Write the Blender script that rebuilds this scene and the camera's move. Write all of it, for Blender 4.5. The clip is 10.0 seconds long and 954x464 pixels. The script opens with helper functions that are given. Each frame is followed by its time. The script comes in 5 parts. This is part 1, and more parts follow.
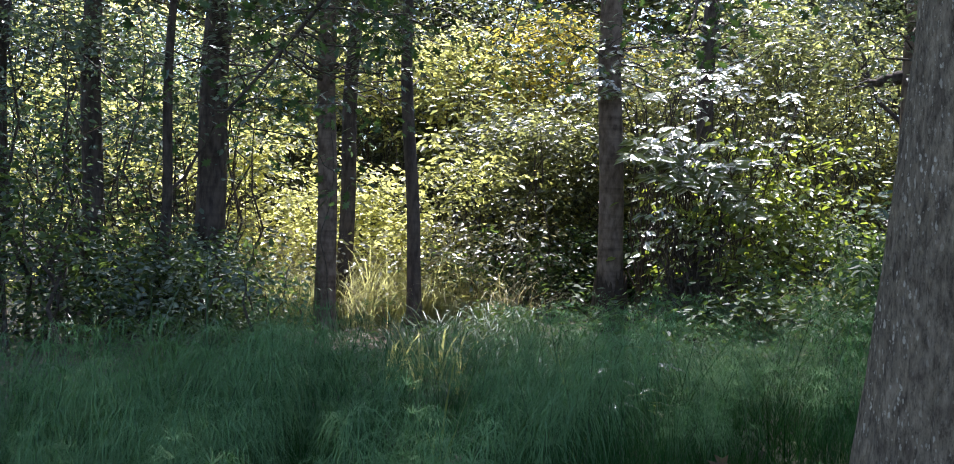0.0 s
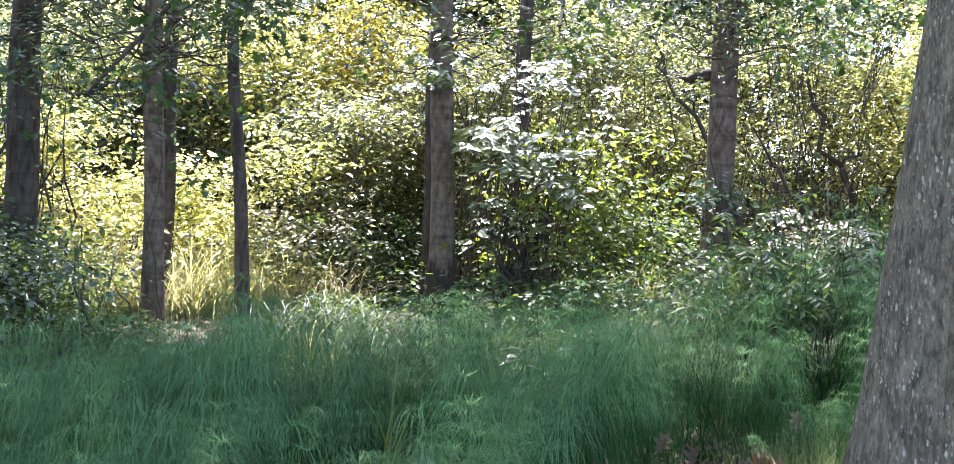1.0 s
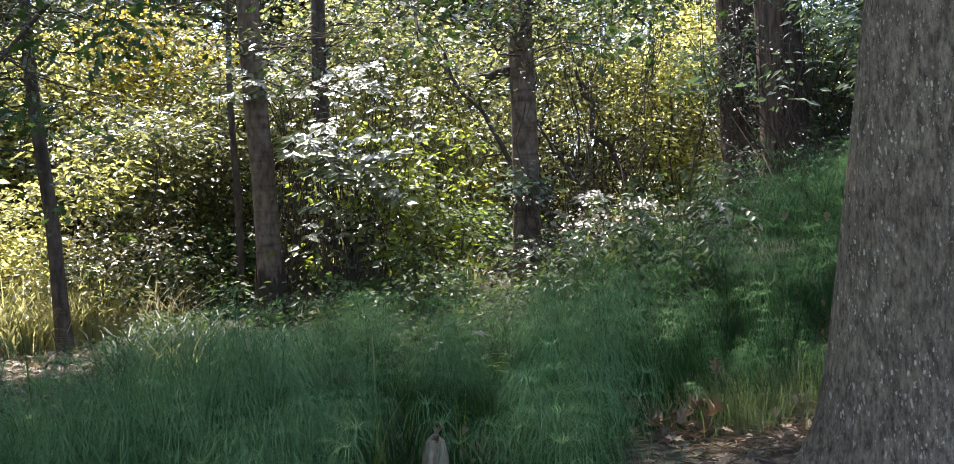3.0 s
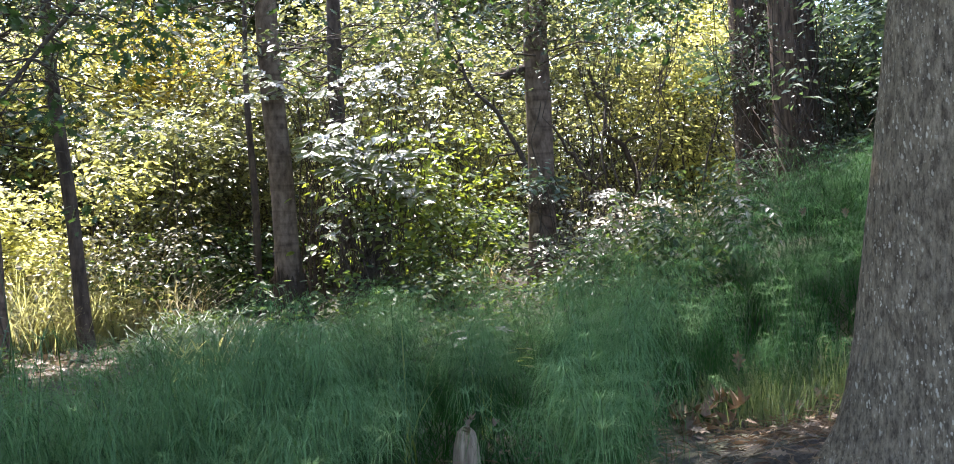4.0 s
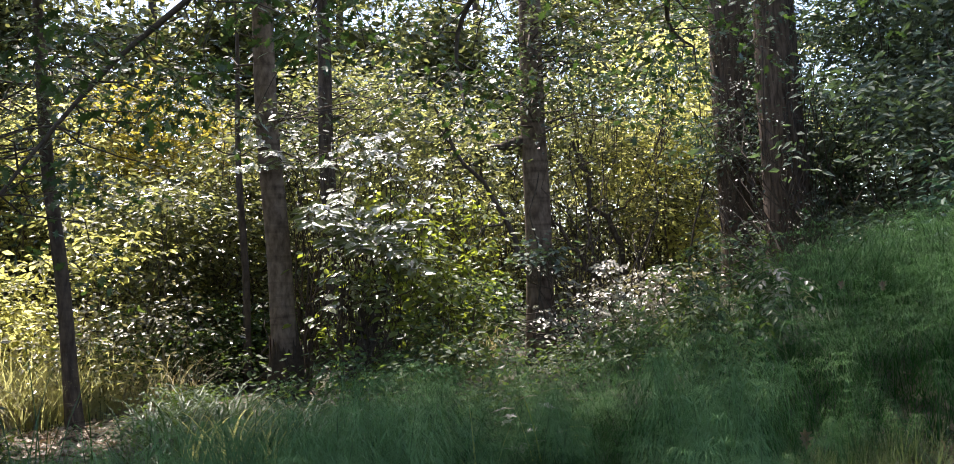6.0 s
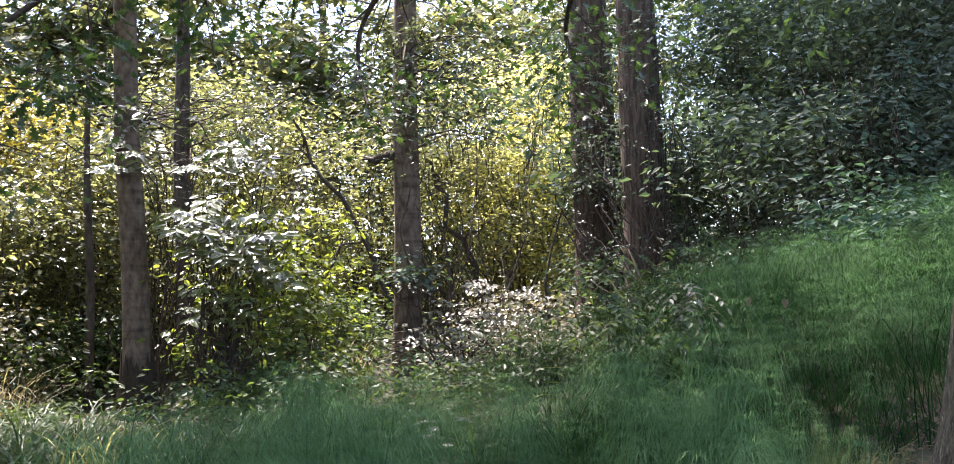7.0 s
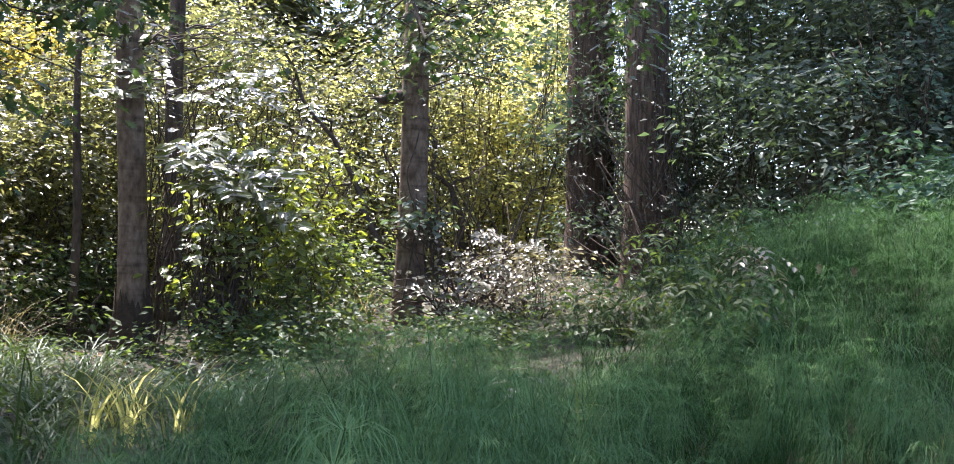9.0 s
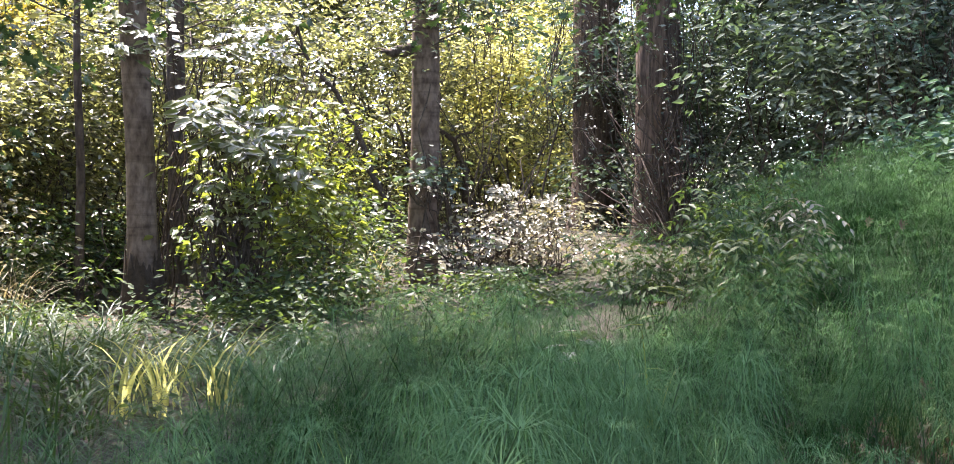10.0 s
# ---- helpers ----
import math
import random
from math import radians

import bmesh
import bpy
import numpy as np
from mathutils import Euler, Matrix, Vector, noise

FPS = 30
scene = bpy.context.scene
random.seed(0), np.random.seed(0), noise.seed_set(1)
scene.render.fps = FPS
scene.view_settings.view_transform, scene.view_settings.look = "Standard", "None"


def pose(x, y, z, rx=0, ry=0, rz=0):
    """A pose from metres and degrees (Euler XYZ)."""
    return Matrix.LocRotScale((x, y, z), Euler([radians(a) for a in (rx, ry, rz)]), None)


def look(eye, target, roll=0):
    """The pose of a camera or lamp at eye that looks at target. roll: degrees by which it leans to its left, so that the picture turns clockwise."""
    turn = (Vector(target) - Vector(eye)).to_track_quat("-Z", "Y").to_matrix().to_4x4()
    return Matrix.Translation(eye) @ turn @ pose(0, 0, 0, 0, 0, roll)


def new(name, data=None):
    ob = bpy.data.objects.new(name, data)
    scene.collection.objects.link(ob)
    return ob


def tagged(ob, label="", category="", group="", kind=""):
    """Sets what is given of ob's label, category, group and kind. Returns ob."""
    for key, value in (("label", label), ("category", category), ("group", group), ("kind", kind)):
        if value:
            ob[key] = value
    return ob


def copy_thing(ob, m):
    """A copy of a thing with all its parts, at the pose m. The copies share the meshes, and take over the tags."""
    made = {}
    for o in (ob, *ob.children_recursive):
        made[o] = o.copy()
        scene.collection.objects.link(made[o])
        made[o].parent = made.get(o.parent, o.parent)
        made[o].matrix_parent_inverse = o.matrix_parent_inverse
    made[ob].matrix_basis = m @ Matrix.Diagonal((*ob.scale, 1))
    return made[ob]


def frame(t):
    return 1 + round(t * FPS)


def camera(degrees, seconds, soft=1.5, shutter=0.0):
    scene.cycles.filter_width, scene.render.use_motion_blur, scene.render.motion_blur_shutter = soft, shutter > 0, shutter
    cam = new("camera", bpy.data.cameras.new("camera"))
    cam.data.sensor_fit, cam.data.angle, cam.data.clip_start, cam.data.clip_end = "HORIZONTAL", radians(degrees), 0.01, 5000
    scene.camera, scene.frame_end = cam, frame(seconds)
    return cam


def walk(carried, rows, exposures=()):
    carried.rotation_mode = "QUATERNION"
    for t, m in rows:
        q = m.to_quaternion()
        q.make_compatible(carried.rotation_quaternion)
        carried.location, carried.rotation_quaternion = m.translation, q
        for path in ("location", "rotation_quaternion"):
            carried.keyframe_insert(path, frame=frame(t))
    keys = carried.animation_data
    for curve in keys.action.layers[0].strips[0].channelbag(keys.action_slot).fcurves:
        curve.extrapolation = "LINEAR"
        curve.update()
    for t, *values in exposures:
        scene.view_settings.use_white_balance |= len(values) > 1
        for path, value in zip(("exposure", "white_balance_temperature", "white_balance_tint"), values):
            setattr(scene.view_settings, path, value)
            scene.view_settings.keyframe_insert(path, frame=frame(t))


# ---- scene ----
cam = camera(48.89, 10.0, soft=0.95)

PATH = [
    (0, look((-1.875, 0.938, 1.073), (-1.718, 5.936, 1.038), 2.57)),
    (0.5, look((-2.203, 0.888, 1.044), (-1.373, 5.819, 1.070), 4.16)),
    (1, look((-2.568, 0.969, 1.066), (-1.320, 5.810, 1.011), 2.34)),
    (1.5, look((-2.921, 0.904, 1.040), (-1.028, 5.531, 1.163), 1.68)),
    (2, look((-3.235, 0.799, 1.045), (-1.191, 5.359, 1.198), 0.70)),
    (2.3, look((-3.359, 0.858, 1.030), (-1.216, 5.374, 0.974), 0.18)),
    (2.5, look((-3.413, 0.888, 1.033), (-1.502, 5.505, 0.863), -1.52)),
    (3, look((-3.524, 0.930, 1.050), (-1.145, 5.328, 0.990), -2.62)),
    (3.1, look((-3.559, 0.930, 1.044), (-1.085, 5.274, 0.939), -2.38)),
    (4.3, look((-3.632, 0.890, 1.036), (-1.352, 5.340, 1.000), -2.48)),
    (4.5, look((-3.631, 0.914, 1.036), (-1.372, 5.374, 0.987), -1.57)),
    (5, look((-3.678, 0.977, 1.053), (-1.550, 5.498, 1.242), -0.94)),
    (5.5, look((-3.838, 1.092, 1.054), (-1.603, 5.557, 1.306), -2.33)),
    (6, look((-3.994, 1.249, 1.077), (-1.457, 5.549, 1.344), -2.80)),
    (6.2, look((-4.038, 1.334, 1.085), (-1.278, 5.496, 1.327), -1.60)),
    (7.3, look((-4.353, 1.900, 0.966), (-1.022, 5.610, 1.342), -1.44)),
    (7.5, look((-4.401, 1.942, 0.978), (-1.002, 5.593, 1.314), -0.90)),
    (8, look((-4.460, 2.086, 0.982), (-1.037, 5.723, 1.214), -0.92)),
    (8.5, look((-4.467, 2.315, 1.012), (-1.085, 5.983, 1.341), -2.15)),
    (9, look((-4.541, 2.517, 1.016), (-1.119, 6.161, 1.135), 1.18)),
    (9.5, look((-4.625, 2.716, 1.038), (-0.989, 6.148, 1.015), 0.80)),
    (10, look((-4.589, 2.874, 1.038), (-1.124, 6.478, 0.937), 0.34)),
]
# overall brightness of the clip's own camera, seconds and stops
EXPOSURE = [(0, 1.16, 5800), (0.5, 1.24, 5720), (1, 2.25, 6000), (1.5, 1.9, 6000), (2, 1.4, 6200), (2.5, 1.12, 6450), (3, 1.38, 6350), (4.5, 1.82, 6250), (5, 1.4, 6350),
            (5.5, 1.15, 6500), (6, 1.05, 6600), (7.5, 1.86, 6350), (8.5, 1.75, 6200), (9.0, 1.70, 6200), (9.5, 2.05, 6250), (10, 2.10, 6480)]
EXPOSURE = [(t, stops + 0.26, kelvin, 18 if t < 7 else 25) for t, stops, kelvin in EXPOSURE]
walk(cam, PATH, EXPOSURE)

# ---- light ----
SUN_WAY = Vector((0.04, 0.48, 0.88)).normalized()
world = bpy.data.worlds.new("sky")
scene.world = world
world.use_nodes = True
wn = world.node_tree
sky = wn.nodes.new("ShaderNodeTexSky")
sky.sky_type = "NISHITA"
sky.sun_disc = False
sky.sun_elevation = math.asin(SUN_WAY.z)
sky.sun_rotation = math.atan2(SUN_WAY.x, SUN_WAY.y)
wn.links.new(sky.outputs[0], wn.nodes["Background"].inputs[0])
wn.nodes["Background"].inputs[1].default_value = 0.15
sun = new("sun", bpy.data.lights.new("sun", "SUN"))
sun.data.energy, sun.data.angle, sun.data.color = 5.0, radians(0.53), (1.0, 0.95, 0.86)
sun.matrix_world = look((0, 0, 30), Vector((0, 0, 30)) - SUN_WAY)

rng = np.random.default_rng(7)


# ---- mesh helpers ----
def mesh_of(name, V, faces, smooth=False):
    """A mesh from an array of vertices and a list of index arrays, one for each number of corners."""
    me = bpy.data.meshes.new(name)
    V = np.asarray(V, np.float32)
    faces = [np.asarray(f, np.int32) for f in faces if len(f)]
    loops = np.concatenate([f.ravel() for f in faces])
    counts = np.concatenate([np.full(len(f), f.shape[1], np.int32) for f in faces])
    me.vertices.add(len(V))
    me.vertices.foreach_set("co", V.ravel())
    me.loops.add(len(loops))
    me.loops.foreach_set("vertex_index", loops)
    me.polygons.add(len(counts))
    me.polygons.foreach_set("loop_start", np.concatenate([[0], np.cumsum(counts)[:-1]]).astype(np.int32))
    me.polygons.foreach_set("use_smooth", np.full(len(counts), smooth))
    me.update(calc_edges=True)
    return me


class Build:
    """Gathers pieces of one mesh."""

    def __init__(self):
        self.V, self.F, self.n = [], {}, 0

    def add(self, V, F):
        V, F = np.asarray(V, float), np.asarray(F, int)
        self.V.append(V)
        self.F.setdefault(F.shape[1], []).append(F + self.n)
        self.n += len(V)
        return self

    def mesh(self, name, smooth=False):
        return mesh_of(name, np.concatenate(self.V), [np.concatenate(f) for f in self.F.values()], smooth)


def part(name, me, material, parent=None, label=""):
    ob = new(name, me)
    me.materials.clear()
    me.materials.append(material)
    if parent is not None:
        ob.parent = parent
    return tagged(ob, label)


def thing(name, where, label, category, group="", kind=""):
    ob = new(name)
    ob.location = where
    ob.empty_display_size = 0.1
    return tagged(ob, label, category, group, kind)


def lattice(i, j, k):
    h = (i * 374761393 + j * 668265263 + k * 2147483647) & 0xFFFFFFFF
    h = ((h ^ (h >> 13)) * 1274126177) & 0xFFFFFFFF
    return ((h ^ (h >> 16)) & 0xFFFF) / 65535.0


def vnoise(p):
    """Smooth value noise, 0 to 1, of an array of points."""
    p = np.asarray(p, float)
    i = np.floor(p).astype(np.int64)
    f = p - i
    f = f * f * (3 - 2 * f)
    out = 0
    for a in (0, 1):
        for b in (0, 1):
            for c in (0, 1):
                w = (f[:, 0] if a else 1 - f[:, 0]) * (f[:, 1] if b else 1 - f[:, 1]) * (f[:, 2] if c else 1 - f[:, 2])
                out = out + w * lattice(i[:, 0] + a, i[:, 1] + b, i[:, 2] + c)
    return out


def tube(points, radii, sides=6, closed_tip=True):
    """A tapered tube along points."""
    P = np.asarray(points, float)
    R = np.asarray(radii, float)
    T = np.gradient(P, axis=0)
    T /= np.linalg.norm(T, axis=1)[:, None] + 1e-9
    ref = np.where(np.abs(T[:, 2:3]) > 0.9, [[1.0, 0, 0]], [[0, 0, 1.0]])
    U = np.cross(T, ref)
    U /= np.linalg.norm(U, axis=1)[:, None] + 1e-9
    W = np.cross(T, U)
    a = np.linspace(0, 2 * np.pi, sides, endpoint=False)
    V = P[:, None] + R[:, None, None] * (np.cos(a)[None, :, None] * U[:, None] + np.sin(a)[None, :, None] * W[:, None])
    n = len(P)
    r, s = np.meshgrid(np.arange(n - 1), np.arange(sides), indexing="ij")
    q = np.stack([r * sides + s, r * sides + (s + 1) % sides, (r + 1) * sides + (s + 1) % sides, (r + 1) * sides + s], -1)
    return V.reshape(-1, 3), q.reshape(-1, 4)


def bend(a, b, steps=6, wobble=0.05, sag=0.0):
    """Points from a to b with a little crookedness."""
    a, b = np.asarray(a, float), np.asarray(b, float)
    t = np.linspace(0, 1, steps)[:, None]
    P = a + (b - a) * t
    size = np.linalg.norm(b - a)
    off = rng.normal(0, wobble * size, (steps, 3)) * np.sin(np.pi * t)
    P = P + off
    P[:, 2] += -sag * size * (4 * t[:, 0] * (1 - t[:, 0]))
    return P


def unit(v):
    return v / (np.linalg.norm(v, axis=-1, keepdims=True) + 1e-9)


OVATE = (np.array([(0, 0, 0), (0.24, 0.25, 0.05), (0.25, 0.55, 0.04), (0, 1, -0.06), (-0.25, 0.55, 0.04), (-0.24, 0.25, 0.05)]),
         np.array([(0, 1, 2, 3), (0, 3, 4, 5)]))
NARROW = (np.array([(0, 0, 0), (0.12, 0.3, 0.03), (0.11, 0.6, 0.02), (0, 1, -0.1), (-0.11, 0.6, 0.02), (-0.12, 0.3, 0.03)]),
          np.array([(0, 1, 2, 3), (0, 3, 4, 5)]))
ELDER = (OVATE[0] * (0.72, 1, 1), OVATE[1])
SLIM = (np.array([(0, 0, 0), (0.22, 0.40, 0.06), (0, 1, -0.08), (-0.22, 0.40, 0.06)]), np.array([(0, 1, 2), (0, 2, 3)]))
DIAMOND = (np.array([(0, 0, 0), (0.28, 0.42, 0.06), (0, 1, -0.04), (-0.28, 0.42, 0.06)]), np.array([(0, 1, 2), (0, 2, 3)]))
_h = np.array([(0.03, 0.0), (0.05, 0.16), (0.22, 0.20), (0.09, 0.33), (0.34, 0.48), (0.12, 0.54), (0.30, 0.76), (0.09, 0.78)])
LOBED = (np.concatenate([np.c_[_h, 0.10 * _h[:, 0]], [(0, 1, -0.06)], np.c_[-_h[::-1, 0], _h[::-1, 1], 0.10 * _h[::-1, 0]], [(0, 0.3, 0), (0, 0.62, 0)]]),
         np.array([(17, 0, 1), (17, 1, 2), (17, 2, 3), (17, 3, 18), (18, 3, 4), (18, 4, 5), (18, 5, 6), (18, 6, 7), (18, 7, 8),
                   (18, 8, 9), (18, 9, 10), (18, 10, 11), (18, 11, 12), (18, 12, 13), (17, 18, 13), (17, 13, 14), (17, 14, 15), (17, 15, 16), (17, 16, 0)]))
MAPLE = (np.array([(0, 0, 0), (0.42, -0.05, 0.02), (0.30, 0.22, 0.04), (0.52, 0.46, 0.0), (0.2, 0.55, 0.04), (0, 1, -0.05), (-0.2, 0.55, 0.04), (-0.52, 0.46, 0), (-0.30, 0.22, 0.04), (-0.42, -0.05, 0.02), (0, 0.4, 0)]),
         np.array([(10, 0, 1), (10, 1, 2), (10, 2, 3), (10, 3, 4), (10, 4, 5), (10, 5, 6), (10, 6, 7), (10, 7, 8), (10, 8, 9), (10, 9, 0)]))


def place_leaves(pos, along, normal, size, shape):
    """Vertices and faces of one leaf of a shape at each place."""
    verts, faces = shape
    y = unit(along)
    z = unit(normal - (normal * y).sum(-1, keepdims=True) * y)
    x = np.cross(y, z)
    s = np.asarray(size)[:, None, None]
    V = pos[:, None] + s * (verts[None, :, :1] * x[:, None] + verts[None, :, 1:2] * y[:, None] + verts[None, :, 2:] * z[:, None])
    F = faces[None] + (np.arange(len(pos)) * len(verts))[:, None, None]
    return V.reshape(-1, 3), F.reshape(-1, faces.shape[1])


def spray(centres, per, radius, size, shape, flat=0.35, tilt=0.5, droop=0.25, away=None):
    """Leaves in flattened clumps round the centres, as twigs hold them."""
    n = len(centres) * per
    c = np.repeat(centres, per, 0)
    r = np.repeat(np.broadcast_to(radius, (len(centres),)), per)[:, None]
    off = rng.normal(0, 0.5, (n, 3)) * r
    off[:, 2] *= flat
    along = unit(off + rng.normal(0, 0.3, (n, 3)) * r)
    if away is not None:
        along = unit(along + np.repeat(np.broadcast_to(away, (len(centres), 3)), per, 0))
    along[:, 2] = along[:, 2] * 0.4 - droop
    normal = np.c_[rng.normal(0, tilt, (n, 2)) + 0.5 * unit(off)[:, :2] + (0, -0.10), np.ones(n)]
    return place_leaves(c + off, along, normal, size * rng.uniform(0.55, 1.25, n), shape)


def in_ellipsoid(n, centre, half, shell=0.0):
    d = unit(rng.normal(0, 1, (n, 3)))
    r = (shell + (1 - shell) * rng.random((n, 1))) ** (1 / 2.2)
    return np.asarray(centre) + d * r * np.asarray(half)


def drop(x, low, high):
    t = np.clip((np.asarray(x, float) - low) / (high - low), 0, 1)
    return t * t * (3 - 2 * t)


# ---- materials ----
def material(name):
    m = bpy.data.materials.new(name)
    m.use_nodes = True
    nt = m.node_tree
    return m, nt, nt.nodes["Principled BSDF"], nt.nodes["Material Output"]


def ramp(nt, source, stops):
    r = nt.nodes.new("ShaderNodeValToRGB")
    el = r.color_ramp.elements
    while len(el) < len(stops):
        el.new(0.5)
    for e, (p, c) in zip(el, stops):
        e.position, e.color = p, (*c, 1)
    nt.links.new(source, r.inputs[0])
    return r.outputs[0]


def noise_of(nt, scale, detail=4, stretch=(1, 1, 1), rough=0.6):
    co = nt.nodes.new("ShaderNodeTexCoord")
    mp = nt.nodes.new("ShaderNodeMapping")
    mp.inputs["Scale"].default_value = stretch
    n = nt.nodes.new("ShaderNodeTexNoise")
    n.inputs["Scale"].default_value, n.inputs["Detail"].default_value, n.inputs["Roughness"].default_value = scale, detail, rough
    nt.links.new(co.outputs["Object"], mp.inputs[0])
    nt.links.new(mp.outputs[0], n.inputs[0])
    return n.outputs[0]


def mix_rgb(nt, fac, a, b, mode="MIX"):
    m = nt.nodes.new("ShaderNodeMix")
    m.data_type, m.blend_type = "RGBA", mode
    for socket, value in ((m.inputs[0], fac), (m.inputs[6], a), (m.inputs[7], b)):
        if isinstance(value, (int, float)):
            socket.default_value = value
        elif isinstance(value, tuple):
            socket.default_value = (*value, 1)
        else:
            nt.links.new(value, socket)
    return m.outputs[2]


def bump_of(nt, bsdf, height, strength, distance=0.01):
    b = nt.nodes.new("ShaderNodeBump")
    b.inputs["Strength"].default_value, b.inputs["Distance"].default_value = strength, distance
    nt.links.new(height, b.inputs["Height"])
    nt.links.new(b.outputs[0], bsdf.inputs["Normal"])


def leaf_material(name, low, high, glow, rough=0.36, share=0.45, patch=0.8, gloss=0.6, dim=(0.12, 0.45), wax=0.0, spread=0.0):
    """Thin leaves: low to high are the colours of the single leaves, glow the light that shines through them."""
    m, nt, p, out = material(name)
    g = nt.nodes.new("ShaderNodeNewGeometry")
    blotch = noise_of(nt, patch, 2)
    add = nt.nodes.new("ShaderNodeMath")
    add.operation = "MULTIPLY_ADD"
    nt.links.new(g.outputs["Random Per Island"], add.inputs[0])
    add.inputs[1].default_value = 0.6
    sub = nt.nodes.new("ShaderNodeMath")
    sub.operation = "MULTIPLY_ADD"
    nt.links.new(blotch, sub.inputs[0])
    sub.inputs[1].default_value, sub.inputs[2].default_value = 1.3, -0.45
    nt.links.new(sub.outputs[0], add.inputs[2])
    tone = add.outputs[0]
    if spread:
        own, each = nt.nodes.new("ShaderNodeObjectInfo"), nt.nodes.new("ShaderNodeMath")
        each.operation = "MULTIPLY_ADD"
        nt.links.new(own.outputs["Random"], each.inputs[0])
        each.inputs[1].default_value = spread
        nt.links.new(tone, each.inputs[2])
        tone = each.outputs[0]
    col = ramp(nt, tone, [(0.0, low), (1.0, high)])
    nt.links.new(col, p.inputs["Base Color"])
    p.inputs["Roughness"].default_value = rough
    p.inputs["Specular IOR Level"].default_value = gloss
    p.inputs["Coat Weight"].default_value, p.inputs["Coat Roughness"].default_value = wax, rough
    tr = nt.nodes.new("ShaderNodeBsdfTranslucent")
    through_leaf = ramp(nt, g.outputs["Random Per Island"], [(0.0, tuple(dim[0] * v for v in glow)), (0.45, tuple(dim[1] * v for v in glow)), (1.0, glow)])
    nt.links.new(through_leaf, tr.inputs[0])
    mx = nt.nodes.new("ShaderNodeMixShader")
    mx.inputs[0].default_value = share
    nt.links.new(p.outputs[0], mx.inputs[1])
    nt.links.new(tr.outputs[0], mx.inputs[2])
    nt.links.new(mx.outputs[0], out.inputs[0])
    return m


def bark_material(name, dark, light, scale=9.0, stretch=(1, 1, 0.22), rough=0.9, lichen=None, bands=0.0, strength=0.6):
    m, nt, p, out = material(name)
    grain = noise_of(nt, scale * 3, 6, stretch)
    large = noise_of(nt, 1.6, 3)
    col = ramp(nt, grain, [(0.36, dark), (0.62, light)])
    col = mix_rgb(nt, 0.5, col, ramp(nt, large, [(0.3, (0.78, 0.76, 0.74)), (0.7, (1.1, 1.1, 1.1))]), "MULTIPLY")
    if bands:
        ring = noise_of(nt, 7.0, 3, (0.15, 0.15, 1.6))
        col = mix_rgb(nt, bands, col, ramp(nt, ring, [(0.36, (0.45, 0.43, 0.42)), (0.5, (1, 1, 1))]), "MULTIPLY")
    if lichen:
        # shade of the furrows is put into the colour; the same noise drives the bump
        furrow = noise_of(nt, 90, 6, (1, 1, 0.30), 0.8)
        col = mix_rgb(nt, 1.0, col, ramp(nt, furrow, [(0.38, (0.42, 0.41, 0.39)), (0.52, (1.0, 1.0, 0.98)), (0.66, (1.3, 1.3, 1.26))]), "MULTIPLY")
        grain = furrow
        for size, stretch, low, high, tone in ((62, 0.42, 0.20, 0.27, 1.0), (110, 0.42, 0.22, 0.30, 0.75)):
            co = nt.nodes.new("ShaderNodeTexCoord")
            mp = nt.nodes.new("ShaderNodeMapping")
            mp.inputs["Scale"].default_value = (1, 1, stretch)
            v = nt.nodes.new("ShaderNodeTexVoronoi")
            v.inputs["Scale"].default_value = size
            nt.links.new(co.outputs["Object"], mp.inputs[0])
            nt.links.new(mix_rgb(nt, 0.02, mp.outputs[0], noise_of(nt, 40, 3)), v.inputs[0])
            spot = ramp(nt, v.outputs["Distance"], [(low, (1, 1, 1)), (high, (0, 0, 0))])
            some = ramp(nt, v.outputs["Color"], [(0.44, (0, 0, 0)), (0.50, (0.9, 0.9, 0.9))])
            where = ramp(nt, noise_of(nt, 5.0, 3), [(0.40, (0.15, 0.15, 0.15)), (0.58, (1, 1, 1))])
            fleck = mix_rgb(nt, 1.0, mix_rgb(nt, 1.0, spot, some, "MULTIPLY"), where, "MULTIPLY")
            col = mix_rgb(nt, fleck, col, tuple(tone * v for v in lichen))
    nt.links.new(col, p.inputs["Base Color"])
    p.inputs["Roughness"].default_value = rough
    p.inputs["Specular IOR Level"].default_value = 0.25
    bump_of(nt, p, grain, strength, 0.015)
    return m


def plain_material(name, a, b, scale=12.0, rough=0.85, strength=0.3, stretch=(1, 1, 1)):
    m, nt, p, out = material(name)
    n = noise_of(nt, scale, 5, stretch)
    nt.links.new(ramp(nt, n, [(0.3, a), (0.7, b)]), p.inputs["Base Color"])
    p.inputs["Roughness"].default_value = rough
    p.inputs["Specular IOR Level"].default_value = 0.3
    bump_of(nt, p, n, strength)
    return m


